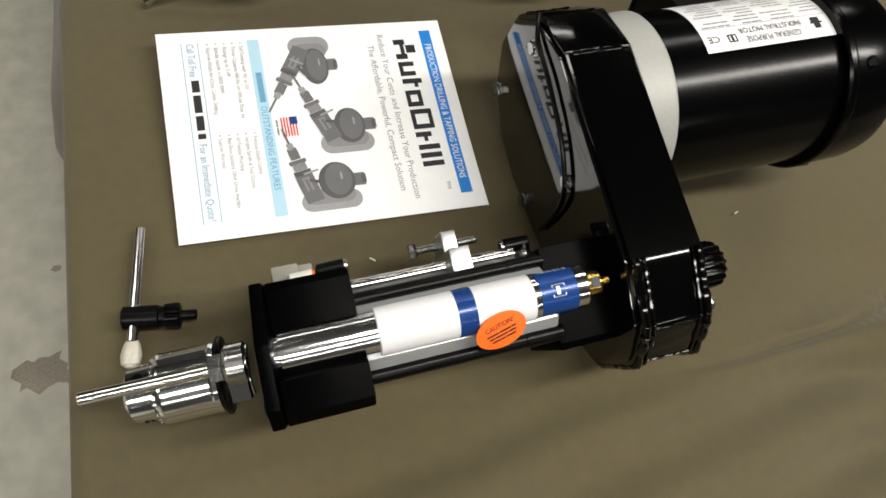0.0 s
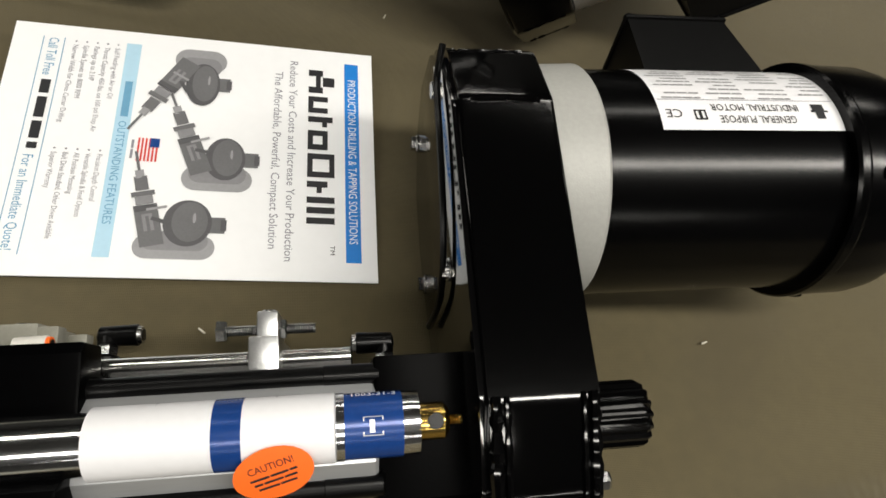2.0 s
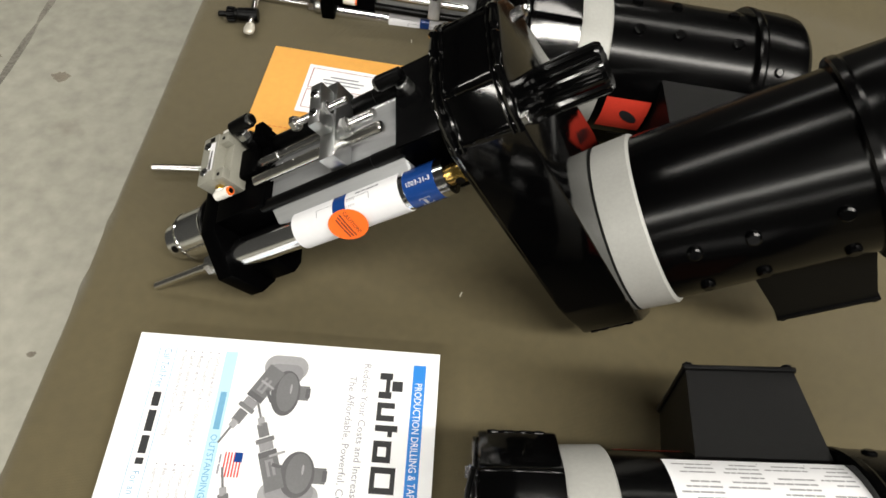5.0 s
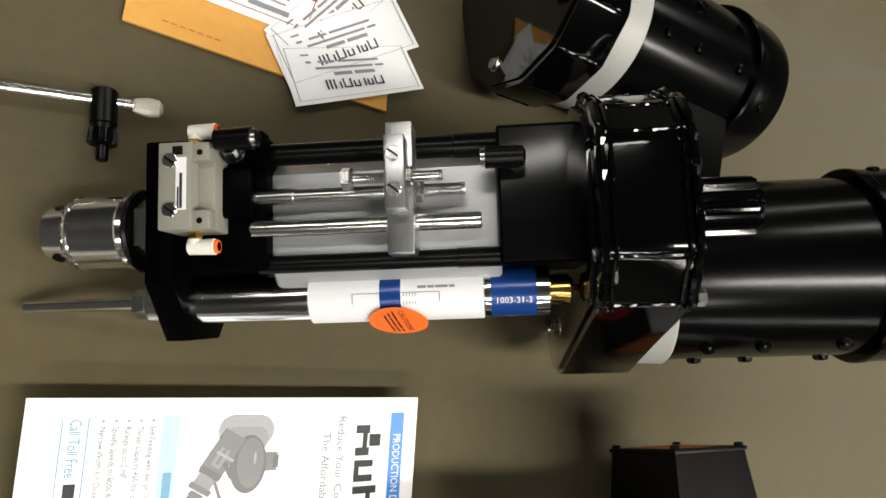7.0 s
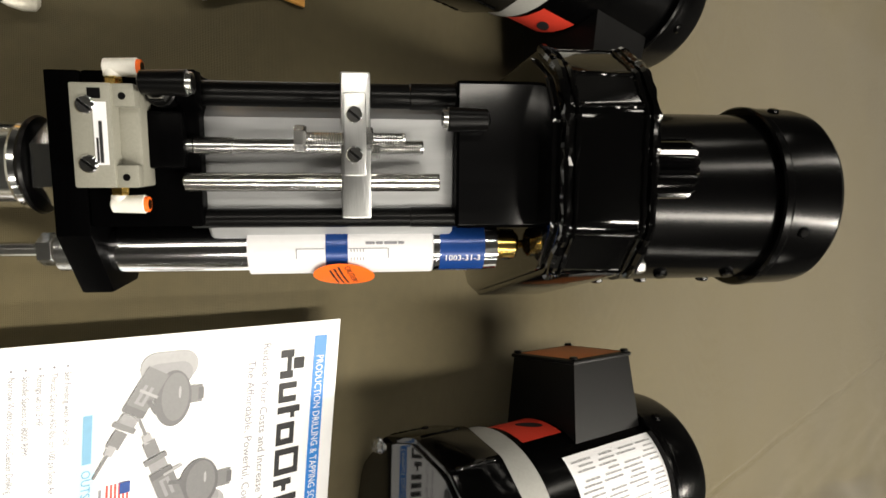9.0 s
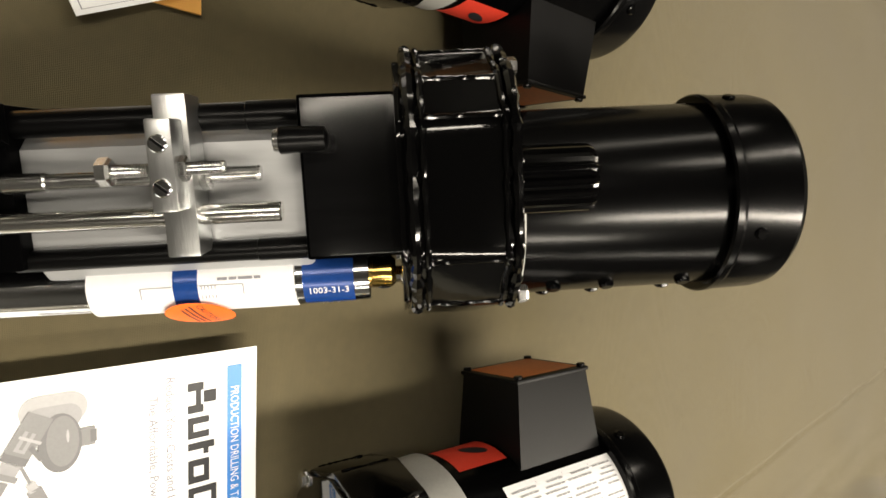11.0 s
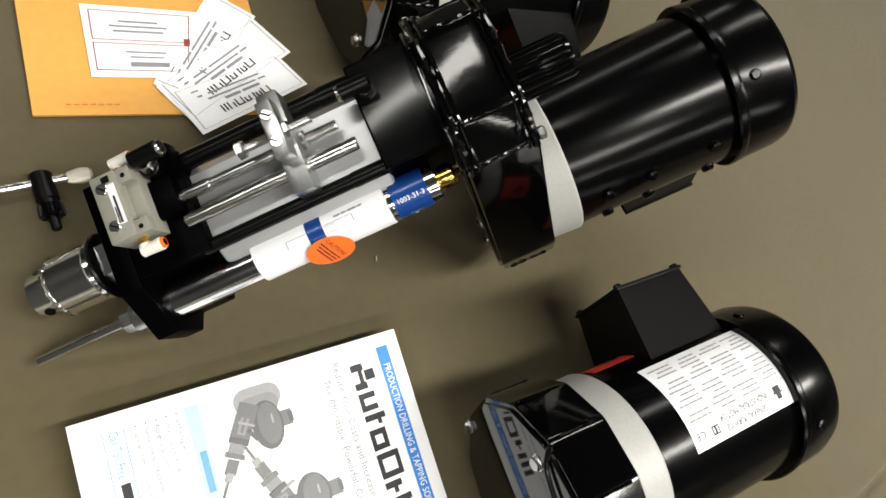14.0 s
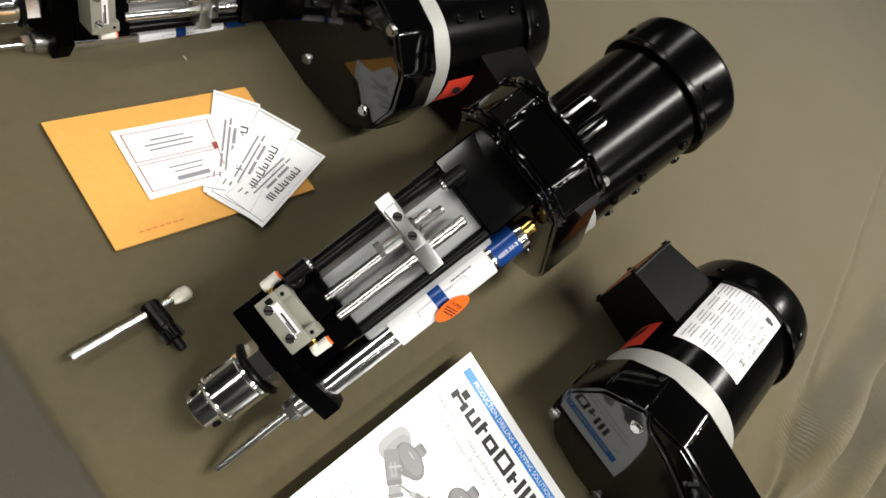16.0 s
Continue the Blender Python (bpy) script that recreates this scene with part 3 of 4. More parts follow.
    part("band_number", curved(upright(turned(fitted("1003-31-3", 0.0055, 0.021), pose(0.292, -0.0025, 0))), 0.0159, math.pi / 2 + 0.35, dy, 0), WHITE, band, smooth=0)
    part("band_emblem", curved(bars([(0.298, 0.3075, -0.0045, -0.004), (0.298, 0.3075, 0.004, 0.0045), (0.298, 0.2986, -0.004, 0.004), (0.3069, 0.3075, -0.004, 0.004), (0.301, 0.3035, -0.003, 0.003)]), 0.0159, math.pi, dy, 0), SILVER, band, smooth=0)
    clevis = merged(lathe([(0.3250, 0.0085), (0.3265, 0.0090), (0.3375, 0.0090), (0.340, 0.0065)], dy, 0, 24))
    part("clevis", clevis, BRASS, root, "brass clevis end")
    # the eye is not bored; a black rod shows its shaded inside
    part("clevis_eye", turned(rod(-0.0093, 0.0093, 0.0040, seg=16, c=0.0002), pose(0.333, dy, 0, 0, 0, 90)), RUBBER, root)
    part("tail_pin", thread(0.336, 0.347, 0.0028, dy, 0), BRASS, root)
    for ob in set(root.children_recursive) - before:
        for v in ob.data.vertices:
            v.co.x += stroke
    for ob in set(root.children_recursive) - unmoved:
        for v in ob.data.vertices:
            v.co.z += DAMPER_Z
    sticker = turned(ellipse(0.0185, 0.0135), Matrix.Translation((0, slide, 0)) @ pose(0, 0, 0, 0, 0, tag_tilt))
    ta = math.radians(tag_angle)
    ty, tz = dy + (0.0182 - TAG_R) * math.cos(ta), DAMPER_Z + (0.0182 - TAG_R) * math.sin(ta)
    sticker = curved(sticker, TAG_R, ta, ty, tz)
    tag = part("caution_sticker", sticker, ORANGE, root, "fluorescent orange oval caution sticker")
    word = curved(turned(upright(turned(fitted("CAUTION!", 0.0052, 0.021), pose(-0.0105, 0.0028, 0.0))), Matrix.Translation((0, slide, 0)) @ pose(0, 0, 0, 0, 0, word_tilt)), TAG_R + 0.0003, ta, ty, tz)
    part("caution_word", turned(word, Matrix.Identity(4)), INK, tag, smooth=0)
    part("caution_lines", curved(turned(upright(bars(sum([word_bars(-0.011 + 0.001 * k, 0.011 - 0.001 * k, -0.001 - 0.0028 * k, 0.0012, k) for k in range(3)], []))), Matrix.Translation((0, slide, 0)) @ pose(0, 0, 0, 0, 0, word_tilt)), TAG_R + 0.0003, ta, ty, tz), INK, tag, smooth=0)
    for ob in (tag, *tag.children):
        for v in ob.data.vertices:
            v.co.x += tag_x

    # belt housing
    pts = []
    ends = ((0.0, CHUCK_Z * 0.5, -1, 0.0535, (-36, 10, 42, 61, 118, 146, 188)), (MY, MZ, 1, 0.0730, (-20, 14, 46, 76, 106, 136, 168, 200)))
    for cy, cz, flip, ring, bends in ends:
        for k in bends:
            for j in range(0, 360, 10):
                a, b = math.radians(k), math.radians(j)
                pts.append((round(cy + ring * math.cos(a) + 0.0175 * math.cos(b), 5), round(cz + (ring * math.sin(a) * flip + 0.0175 * math.sin(b)) * side, 5)))
    outline = hull(pts)
    housing = part("belt_housing", prism(outline, 0.347, 0.4025, 0.0024, 2, 30), GLOSS, root, "welded belt housing in gloss black paint")
    inner = [(y * 0.955 + 0.045 * MY * 0.5, z * 0.975 + 0.025 * MZ * 0.5) for y, z in outline]
    cover = part("cover_plate", prism(inner, 0.3435, 0.3472, 0.0012), PLATE, housing, "flat glossy black cover plate")
    lip = [(y * 1.012, z * 1.008) for y, z in outline]
    for x, thick in ((0.3505, 0.0030), (0.3560, 0.0017), (0.3990, 0.0028), (0.3940, 0.0015)):
        loop = [(x, y * 0.996, z * 0.998) for y, z in lip if z * side < 0.09]
        loop.sort(key=lambda p: math.atan2(p[1], -p[2] * side))
        part("weld_bead", bead(along(loop, 0.0045), thick, 0.38), GLOSS, housing)
    rnd = random.Random(round(1000 * reach))
    for cy, cz, flip, ring, bends in ends:
        for k in bends[1:-1]:
            a = math.radians(k)
            y, z = cy + (ring + 0.0172) * math.cos(a), cz + (ring + 0.0172) * math.sin(a) * flip * side
            run = [(0.354 + 0.0025 * n, y + rnd.uniform(-0.0003, 0.0003), z + rnd.uniform(-0.0003, 0.0003)) for n in range(17)]
            part("bend_weld", bead(run, 0.0014, 0.22), GLOSS, housing)
    away = math.atan2(MY, MZ * side)
    for y, z in ((0.063, 0.057), (0.066, -0.056), (-0.048, 0.045), (-0.044, -0.068)):
        bolt(housing, 0.3435, MY + y, MZ + z * side, 0.0055, 0.0045)
    if wire:
        path = [Vector(p) for p in ((0.344, -0.084, 0.222), (0.3405, -0.072, 0.205), (0.3395, -0.066, 0.17), (0.3395, -0.050, 0.125), (0.3395, -0.024, 0.095), (0.340, 0.008, 0.090), (0.341, 0.055, 0.096))]
        path = [p - Vector((0, 0, 0.024)) for p in path]
        path = [Vector((p.x, p.y * math.cos(away) + p.z * math.sin(away), p.z * math.cos(away) - p.y * math.sin(away))) for p in path]
        fine = []
        for k in range(len(path) - 1):
            p0, p1, p2, p3 = path[max(k - 1, 0)], path[k], path[k + 1], path[min(k + 2, len(path) - 1)]
            for j in range(8):
                t = j / 8
                fine.append(0.5 * (2 * p1 + (p2 - p0) * t + (2 * p0 - 5 * p1 + 4 * p2 - p3) * t * t + (3 * p1 - p0 - 3 * p2 + p3) * t ** 3))
        part("cable_strap", bead(fine + [path[-1]], 0.0021, 0.0), RUBBER, root, "thin black strap across the cover plate", smooth=40)
    for y, z in ((-0.056, -0.036 * side), (0.06, -0.02 * side)):
        part("rear_bolt", turned(merged(hexhead(0, 0.005, 0.0048, 0, 0)), pose(0.4025, y, z)), ZINC, housing)
    part("drive_hub", lathe([(0.401, 0.0190), (0.406, 0.0195), (0.4515, 0.0195), (0.4545, 0.0180)], 0, CHUCK_Z, 64, lobes=16, depth=0.0022), GLOSS, root, "black splined drive hub")

    # motor
    motor = part("motor_body", lathe([(0.437, 0.0770), (0.4375, 0.0777), (0.602, 0.0777)], MY, MZ, 72), MOTOR, root, "satin black enamelled motor drum")
    part("motor_flange", lathe([(0.4025, 0.0765), (0.404, 0.0799), (0.4355, 0.0811), (0.4375, 0.0794)], MY, MZ, 72), CASTING, motor, "grey cast aluminium end bell")
    part("fan_cover", lathe([(0.596, 0.0750), (0.596, 0.0837), (0.598, 0.0852), (0.6030, 0.0852), (0.6060, 0.0837), (0.6110, 0.0840), (0.6408, 0.0834), (0.6508, 0.0812), (0.6566, 0.0765), (0.6591, 0.0690), (0.6607, 0.03)], MY, MZ, 72), MOTOR, motor, "black domed fan cover")
    for k in range(4):
        a = math.radians(box_angle + 36 + 90 * k)
        q = Vector((0, math.cos(a), math.sin(a))).to_track_quat("X", "Z").to_matrix().to_4x4()
        part("cover_screw", turned(merged(lathe([(-0.002, 0.0052), (0.0012, 0.005), (0.0022, 0.0035)], seg=16)), Matrix.Translation((0.6185, MY + 0.0840 * math.cos(a), MZ + 0.0840 * math.sin(a))) @ q), MOTOR, motor)
    for da in (-72, -104):
        a = math.radians(box_angle + da)
        q = Vector((0, math.cos(a), math.sin(a))).to_track_quat("X", "Z").to_matrix().to_4x4()
        for x in (0.466, 0.510, 0.574):
            part("mount_stud", turned(lathe([(-0.001, 0.0062), (0.003, 0.006), (0.0042, 0.0045)], seg=14), Matrix.Translation((x, MY + 0.0777 * math.cos(a), MZ + 0.0777 * math.sin(a))) @ q), MOTOR, motor)

    # terminal box
    ba = math.radians(box_angle)
    turn = Matrix.Translation((0, MY, MZ)) @ pose(0, 0, 0, box_angle - 90)
    shell = bmesh.new()
    low = [shell.verts.new(p) for p in ((0.499, -0.046, 0.056), (0.595, -0.046, 0.056), (0.595, 0.046, 0.056), (0.499, 0.046, 0.056))]
    top = [shell.verts.new(p) for p in ((0.508, -0.040, 0.133), (0.590, -0.040, 0.133), (0.590, 0.040, 0.133), (0.508, 0.040, 0.133))]
    for k in range(4):
        shell.faces.new((low[k], low[(k + 1) % 4], top[(k + 1) % 4], top[k]))
    shell.faces.new(low)
    shell.faces.new(top)
    tbox = part("terminal_box", turned(bevelled(shell, 0.0025), turn), BOXED, root, "black terminal box on the motor")
    lid = part("box_lid", turned(block(0.506, 0.592, -0.042, 0.042, 0.1332, 0.137, 0.0012), turn), BOXED, tbox)
    part("lid_label", turned(sheet(0.512, 0.586, -0.036, 0.036, 0.1374), turn), RUST, tbox, "orange lid label", smooth=0)
    for x, y in ((0.511, -0.037), (0.587, 0.037), (0.511, 0.037), (0.587, -0.037)):
        part("lid_screw", turned(rod(0, 0.0035, 0.004, seg=12), turn @ at_top(x, y, 0.1365)), RUBBER, tbox)
    part("knockout", turned(lathe([(0.0, 0.0115), (0.0005, 0.011)], seg=24), turn @ Matrix.Translation((0.5927, 0, 0.096)) @ pose(0, 0, 0, 0, -4)), BOXED, tbox)

    # rating plate and warning label on the drum
    plate_turn = ba + math.radians(74)
    plate = part("rating_plate", curved(sheet(0.473, 0.597, -0.043, 0.043, 0.0, 2, 16), 0.0781, plate_turn, MY, MZ), WHITE, motor, "white motor rating label")
    def on_plate(name, bm, mat):
        if name in ("plate_title", "plate_mark"):
            bm = upright(bm, True)
        bm = turned(bm, pose(0.598, 0.0415, 0.0004, 0, 0, 180))
        part(name, curved(bm, 0.0781, plate_turn, MY, MZ), mat, plate, smooth=0)
    on_plate("plate_title", turned(fitted("GENERAL PURPOSE", 0.0078, 0.052), pose(0.034, 0.0035, 0)), INK)
    on_plate("plate_title", turned(fitted("INDUSTRIAL MOTOR", 0.0078, 0.060), pose(0.030, 0.0125, 0)), INK)
    on_plate("plate_mark", turned(fitted("CE", 0.009, 0.0105), pose(0.110, 0.007, 0)), INK)
    on_plate("plate_emblem", bars([(0.010, 0.022, 0.012, 0.0135), (0.013, 0.019, 0.007, 0.0121), (0.012, 0.0205, 0.0134, 0.0185)]), INK)
    on_plate("approval_mark", bars([(0.0945, 0.1025, 0.0055, 0.0066), (0.0945, 0.1025, 0.0119, 0.013), (0.0945, 0.0956, 0.0065, 0.012), (0.1014, 0.1025, 0.0065, 0.012), (0.0975, 0.0995, 0.0065, 0.012)]), INK)
    rows = []
    for k in range(13):
        for c, (x0, x1) in enumerate(((0.006, 0.028), (0.032, 0.060), (0.064, 0.090), (0.094, 0.121))):
            if (k * 3 + c * 5) % 7:
                rows += word_bars(x0, x1 - 0.004 * ((k + c) % 3), 0.0225 + 0.0045 * k, 0.0014, 31 * k + c)
    on_plate("plate_print", bars(rows), SOFT)
    on_plate("plate_lines", bars([(0.003, 0.124, 0.0212, 0.0216), (0.0305, 0.0309, 0.0216, 0.081), (0.062, 0.0624, 0.0216, 0.081), (0.092, 0.0924, 0.0216, 0.081)]), GREYINK)
    warn = part("warning_label", curved(sheet(0.447, 0.497, -0.024, 0.024, 0.0, 2, 12), 0.0781, ba + math.radians(warn_shift), MY, MZ), RED, motor, "red warning label")
    part("warning_emblem", curved(turned(merged(ellipse(0.013, 0.006)), pose(0.478, 0.0, 0.0004, 0, 0, 35)), 0.0781, ba + math.radians(warn_shift), MY, MZ), INK, warn, smooth=0)
    return root


drill_a = build_drill("black belt-driven drill unit lying on its side beside the brochure", (-0.3131, -0.1237, 0.0458), 5.13, 0.634, -73.92, 1, 70, 204, 0.035, 6, -0.009, 0.2485, 0.012, 0.149, True, -18, -18)
drill_b = build_drill("black belt-driven drill unit propped nose-down on its housing", (-0.2786, 0.3211, 0.0234), 35.11, 1.793, 5.95, -1, 252, 140, -0.029, 6, 0.0, 0.232, 0.005, 0.188, False, 10, 75)
drill_c = build_drill("black belt-driven drill unit lying on its side beside the envelope", (-0.273, 0.768, 0.050), -2.2, -3.0, 72, 1, 112, 0, 0.0, 1)

# ---- printed matter ----


def lift(px, py):
    """Height of the brochure, whose far edge curls up from the canvas."""
    far = max(0.0, 1 - px / 0.2159)
    return 0.0012 + 0.021 * far ** 1.25 + 0.003 * (1 - py / 0.2794) * px / 0.2159


def on_page(bm, up=0.0005):
    for v in bm.verts:
        px, py = v.co.x, v.co.y
        v.co = Vector((py - 0.2794, 0.2159 - px, lift(px, py) + up + v.co.z))
    return bm


def cut(bm, step=0.012):
    """Splits long faces so that a drawing can follow the curl."""
    for axis in (0, 1):
        lo, hi = min(v.co[axis] for v in bm.verts), max(v.co[axis] for v in bm.verts)
        k = lo + step
        while k < hi:
            no = Vector((1, 0, 0)) if axis == 0 else Vector((0, 1, 0))
            bmesh.ops.bisect_plane(bm, geom=bm.verts[:] + bm.edges[:] + bm.faces[:], plane_co=no * k, plane_no=no)
            k += step
    return bm


def brochure():
    root = thing("brochure", "glossy white sales brochure with drill pictures, far edge curling up", "brochure")
    page = sheet(0, 0.2159, 0, 0.2794, 0, 18, 8)
    page = on_page(page, 0)
    thicken(page, 0.0009)
    part("page", page, PAPER, root, smooth=60)

    def put(name, bm, mat, x=0.0, y=0.0, up=0.0005, label=""):
        part(name, on_page(cut(turned(bm, Matrix.Translation((x, y, 0)))), up), mat, root, label, smooth=0)

    put("top_band", bars([(0.0123, 0.2002, 0.2555, 0.2672)]), CYAN)
    put("band_lettering", fitted("PRODUCTION DRILLING & TAPPING SOLUTIONS", 0.0095, 0.155), PAPER, 0.029, 0.2582, 0.0009)
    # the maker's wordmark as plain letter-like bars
    x = 0.0217
    for w, h, kind in ((0.0235, 0.0215, 0), (0.0165, 0.016, 1), (0.010, 0.020, 2), (0.0185, 0.016, 3), (0.022, 0.0215, 3), (0.0105, 0.016, 2), (0.0055, 0.0215, 2), (0.0055, 0.0215, 2), (0.0055, 0.0215, 2)):
        mark = []
        if kind in (1, 3):
            mark += [(x, x + 0.0052, 0.2255, 0.2255 + h), (x + w - 0.0052, x + w, 0.2255, 0.2255 + h), (x + 0.005, x + w - 0.005, 0.2255, 0.2297)]
            if kind == 3:
                mark += [(x + 0.005, x + w - 0.005, 0.2255 + h - 0.0042, 0.2255 + h)]
        elif kind == 0:
            mark += [(x + w * 0.30, x + w * 0.70, 0.2255 + h * 0.55, 0.2255 + h), (x, x + 0.0062, 0.2255, 0.2255 + h * 0.55), (x + w - 0.0062, x + w, 0.2255, 0.2255 + h * 0.55), (x + 0.006, x + w - 0.006, 0.2315, 0.2355)]
        else:
            mark += [(x, x + min(w, 0.0055), 0.2255, 0.2255 + h)]
            if w > 0.006:
                mark += [(x + 0.0053, x + w, 0.2255 + h - 0.0085, 0.2255 + h - 0.0045)]
        put("wordmark_letter", bars(mark), INK)
        x += w + 0.0036
    put("mark_sign", fitted("TM", 0.0048, 0.0078), INK, 0.186, 0.2438)
    put("strapline", fitted("Reduce Your Costs and Increase Your Production", 0.0092, 0.1855), GREYINK, 0.0139, 0.2100)
    put("strapline", fitted("The Affordable, Powerful, Compact Solution", 0.0092, 0.1635), GREYINK, 0.0266, 0.1980)
    put("feature_band", bars([(0.0125, 0.2010, 0.0815, 0.0925)]), PALE)
    put("feature_title", merged(turned(fitted("OUTSTANDING FEATURES", 0.0082, 0.088), pose(0.087, 0.0845, 0)), bars([(0.050, 0.083, 0.0848, 0.0902)])), TEAL, up=0.0009)
    lines = ("Self Feeding with Air or Oil", "Thrust Capacity 450 lbs. on 100 psi Shop Air", "Ratings up to 2 HP", "Spindle Speeds to 8000 RPM", "Narrow Width for Close Center Drilling")
    for k, text in enumerate(lines):
        put("feature_line", merged(turned(lettering(text, 0.0055, 0.80), pose(0.0185, 0.0735 - 0.0076 * k, 0)), turned(ellipse(0.0008, 0.0008, 8, 1), pose(0.0150, 0.0752 - 0.0076 * k, 0))), GREYINK)
    lines = ("Precision Depth Control", "Versatile Spindle & Feed Options", "All Position Mounting", "Belt Drive Standard, Other Drives Available", "Superior Warranty")
    for k, text in enumerate(lines):
        put("feature_line", merged(turned(lettering(text, 0.0055, 0.72), pose(0.1175, 0.0735 - 0.0076 * k, 0)), turned(ellipse(0.0008, 0.0008, 8, 1), pose(0.1145, 0.0752 - 0.0076 * k, 0))), GREYINK)
    put("call_line", fitted("Call Toll Free", 0.0098, 0.036), TEAL, 0.0135, 0.0258)
    put("call_number", bars(word_bars(0.054, 0.116, 0.0262, 0.0068, 3)), INK)
    put("call_line", fitted("For an Immediate Quote!", 0.0098, 0.076), TEAL, 0.121, 0.0258)
    put("rule_line", bars([(0.0127, 0.2005, 0.0361, 0.0367)]), TEAL)
    put("rule_line", bars([(0.0127, 0.2005, 0.0212, 0.0218)]), TEAL)

    def disc(rx, ry, x, y, a=0):
        return turned(ellipse(rx, ry, 36, 3), pose(x, y, 0, 0, 0, a))

    def capsule(x, y, w, h, r):
        pts = [(x + sx * (w / 2 - r) + r * math.cos(a), y + sy * (h / 2 - r) + r * math.sin(a)) for sx, sy, a0 in ((1, 1, 0), (-1, 1, 90), (-1, -1, 180), (1, -1, 270)) for a in [math.radians(a0 + 18 * k) for k in range(6)]]
        bm = bmesh.new()
        bm.faces.new([bm.verts.new((p[0], p[1], 0)) for p in pts])
        return bm

    def rect(x, y, w, h, a=0):
        return turned(bars([(-w / 2, w / 2, -h / 2, h / 2)]), pose(x, y, 0, 0, 0, a))

    pictures = (
        (0.0235, 0.139, 0.022, 0.040, 0.0470, 0.142, 0.0205, 0.0130, 0.046, 0.1575, 0.047, 0.119, 0.86, -0.50),
        (0.1335, 0.1585, 0.021, 0.051, 0.1155, 0.1635, 0.0190, 0.0148, 0.1155, 0.1825, 0.106, 0.138, -0.93, -0.36),
        (0.1915, 0.1335, 0.019, 0.055, 0.1720, 0.1410, 0.0190, 0.0168, 0.173, 0.1615, 0.167, 0.113, -0.97, -0.24),
    )
    for hx, hy, hw, hh, mx, my, rx, ry, sx, sy, fx, fy, dx, dy in pictures:
        put("picture_housing", capsule(hx, hy, hw, hh, hw * 0.49), SOFT, up=0.0006)
        put("picture_housing", capsule(hx + (mx - hx) * 0.25, hy, hw * 0.8, hh * 0.82, hw * 0.39), CASE, up=0.0007)
        put("picture_stub", rect(sx, sy, 0.013, 0.011), MID, up=0.0008)
        put("picture_stub", rect(sx, sy + 0.0045, 0.009, 0.004), HALF, up=0.0010)
        put("picture_motor", disc(rx, ry, mx, my), HALF, up=0.0010)
        put("picture_motor", disc(rx * 0.86, ry * 0.74, mx - 0.001, my + 0.0015), MID, up=0.0012)
        put("picture_motor", disc(rx * 0.22, ry * 0.07, mx - 0.004, my + 0.0045), SOFT, up=0.0013)
        ang = math.degrees(math.atan2(dy, dx))
        for d, w, h, mat, up in ((0.010, 0.030, 0.016, MID, 0.0011), (0.006, 0.014, 0.007, CASE, 0.0013), (0.007, 0.012, 0.0022, MID, 0.0014), (-0.006, 0.005, 0.016, HALF, 0.0014), (-0.0125, 0.007, 0.012, CASE, 0.0013), (-0.018, 0.004, 0.016, MID, 0.0014), (-0.027, 0.012, 0.009, MID, 0.0012), (-0.035, 0.007, 0.006, SOFT, 0.0012), (-0.046, 0.018, 0.002, MID, 0.0012)):
            put("picture_feed", rect(fx - dx * d, fy - dy * d, w, h, ang), mat, up=up)
        put("picture_feed", rect(fx + 0.004, fy + 0.009, 0.012, 0.003, ang + 60), HALF, up=0.0015)
        put("picture_feed", rect(fx - 0.006, fy + 0.006, 0.002, 0.014, ang), SOFT, up=0.0015)
    put("flag_picture", bars([(0.1010, 0.1215, 0.100 + 0.0026 * k, 0.1013 + 0.0026 * k) for k in range(6)]), RED, up=0.0007)
    put("flag_picture", bars([(0.1010, 0.1090, 0.1085, 0.1153)]), BLUE, up=0.0009)
    put("flag_caption", bars(word_bars(0.103, 0.120, 0.0955, 0.0018, 5)), GREYINK)
    return root


brochure()


def flat_quad(corners, z, thick, n=8):
    """A sheet through four corners, in order round it, with a slight wave."""
    bm = bmesh.new()
    a, b, c, d = [Vector((*p, 0)) for p in corners]
    g = []
    for i in range(n + 1):
        col = []
        for j in range(n + 1):
            p = a.lerp(b, i / n).lerp(d.lerp(c, i / n), j / n)
            col.append(bm.verts.new((p.x, p.y, z + 0.0008 * noise.noise((p.x * 12, p.y * 12, z * 900)))))
        g.append(col)
    for i in range(n):
        for j in range(n):
            bm.faces.new((g[i][j], g[i + 1][j], g[i + 1][j + 1], g[i][j + 1]))
    thicken(bm, thick)
    return bm


def mapped(bm, corners, w, h, z):
    """A drawing of w by h laid over a four-cornered sheet, its x along the first edge."""
    a, b, c, d = [Vector((*p, 0)) for p in corners]
    for v in bm.verts:
        s, t = v.co.x / w, v.co.y / h
        p = a.lerp(b, s).lerp(d.lerp(c, s), t)
        v.co = Vector((p.x, p.y, z + v.co.z))
    return bm


env = thing("envelope", "yellow kraft paper envelope with a white address label", "envelope")
ENV = ((-0.244, 0.656), (-0.021, 0.634), (-0.027, 0.478), (-0.253, 0.501))
part("envelope_body", flat_quad(ENV, 0.0030, 0.0025, 12), KRAFT, env, smooth=60)
part("envelope_flap", mapped(bars([(0.0, 1.0, 0.055, 0.060)]), ENV, 1, 1, 0.0046), KRAFT, env, smooth=0)
LBL = ((-0.105, 0.528), (-0.198, 0.537), (-0.192, 0.624), (-0.083, 0.611))
label = part("address_label", flat_quad(LBL, 0.0049, 0.0003, 6), PAPER, env, "white address label with red frame", smooth=60)


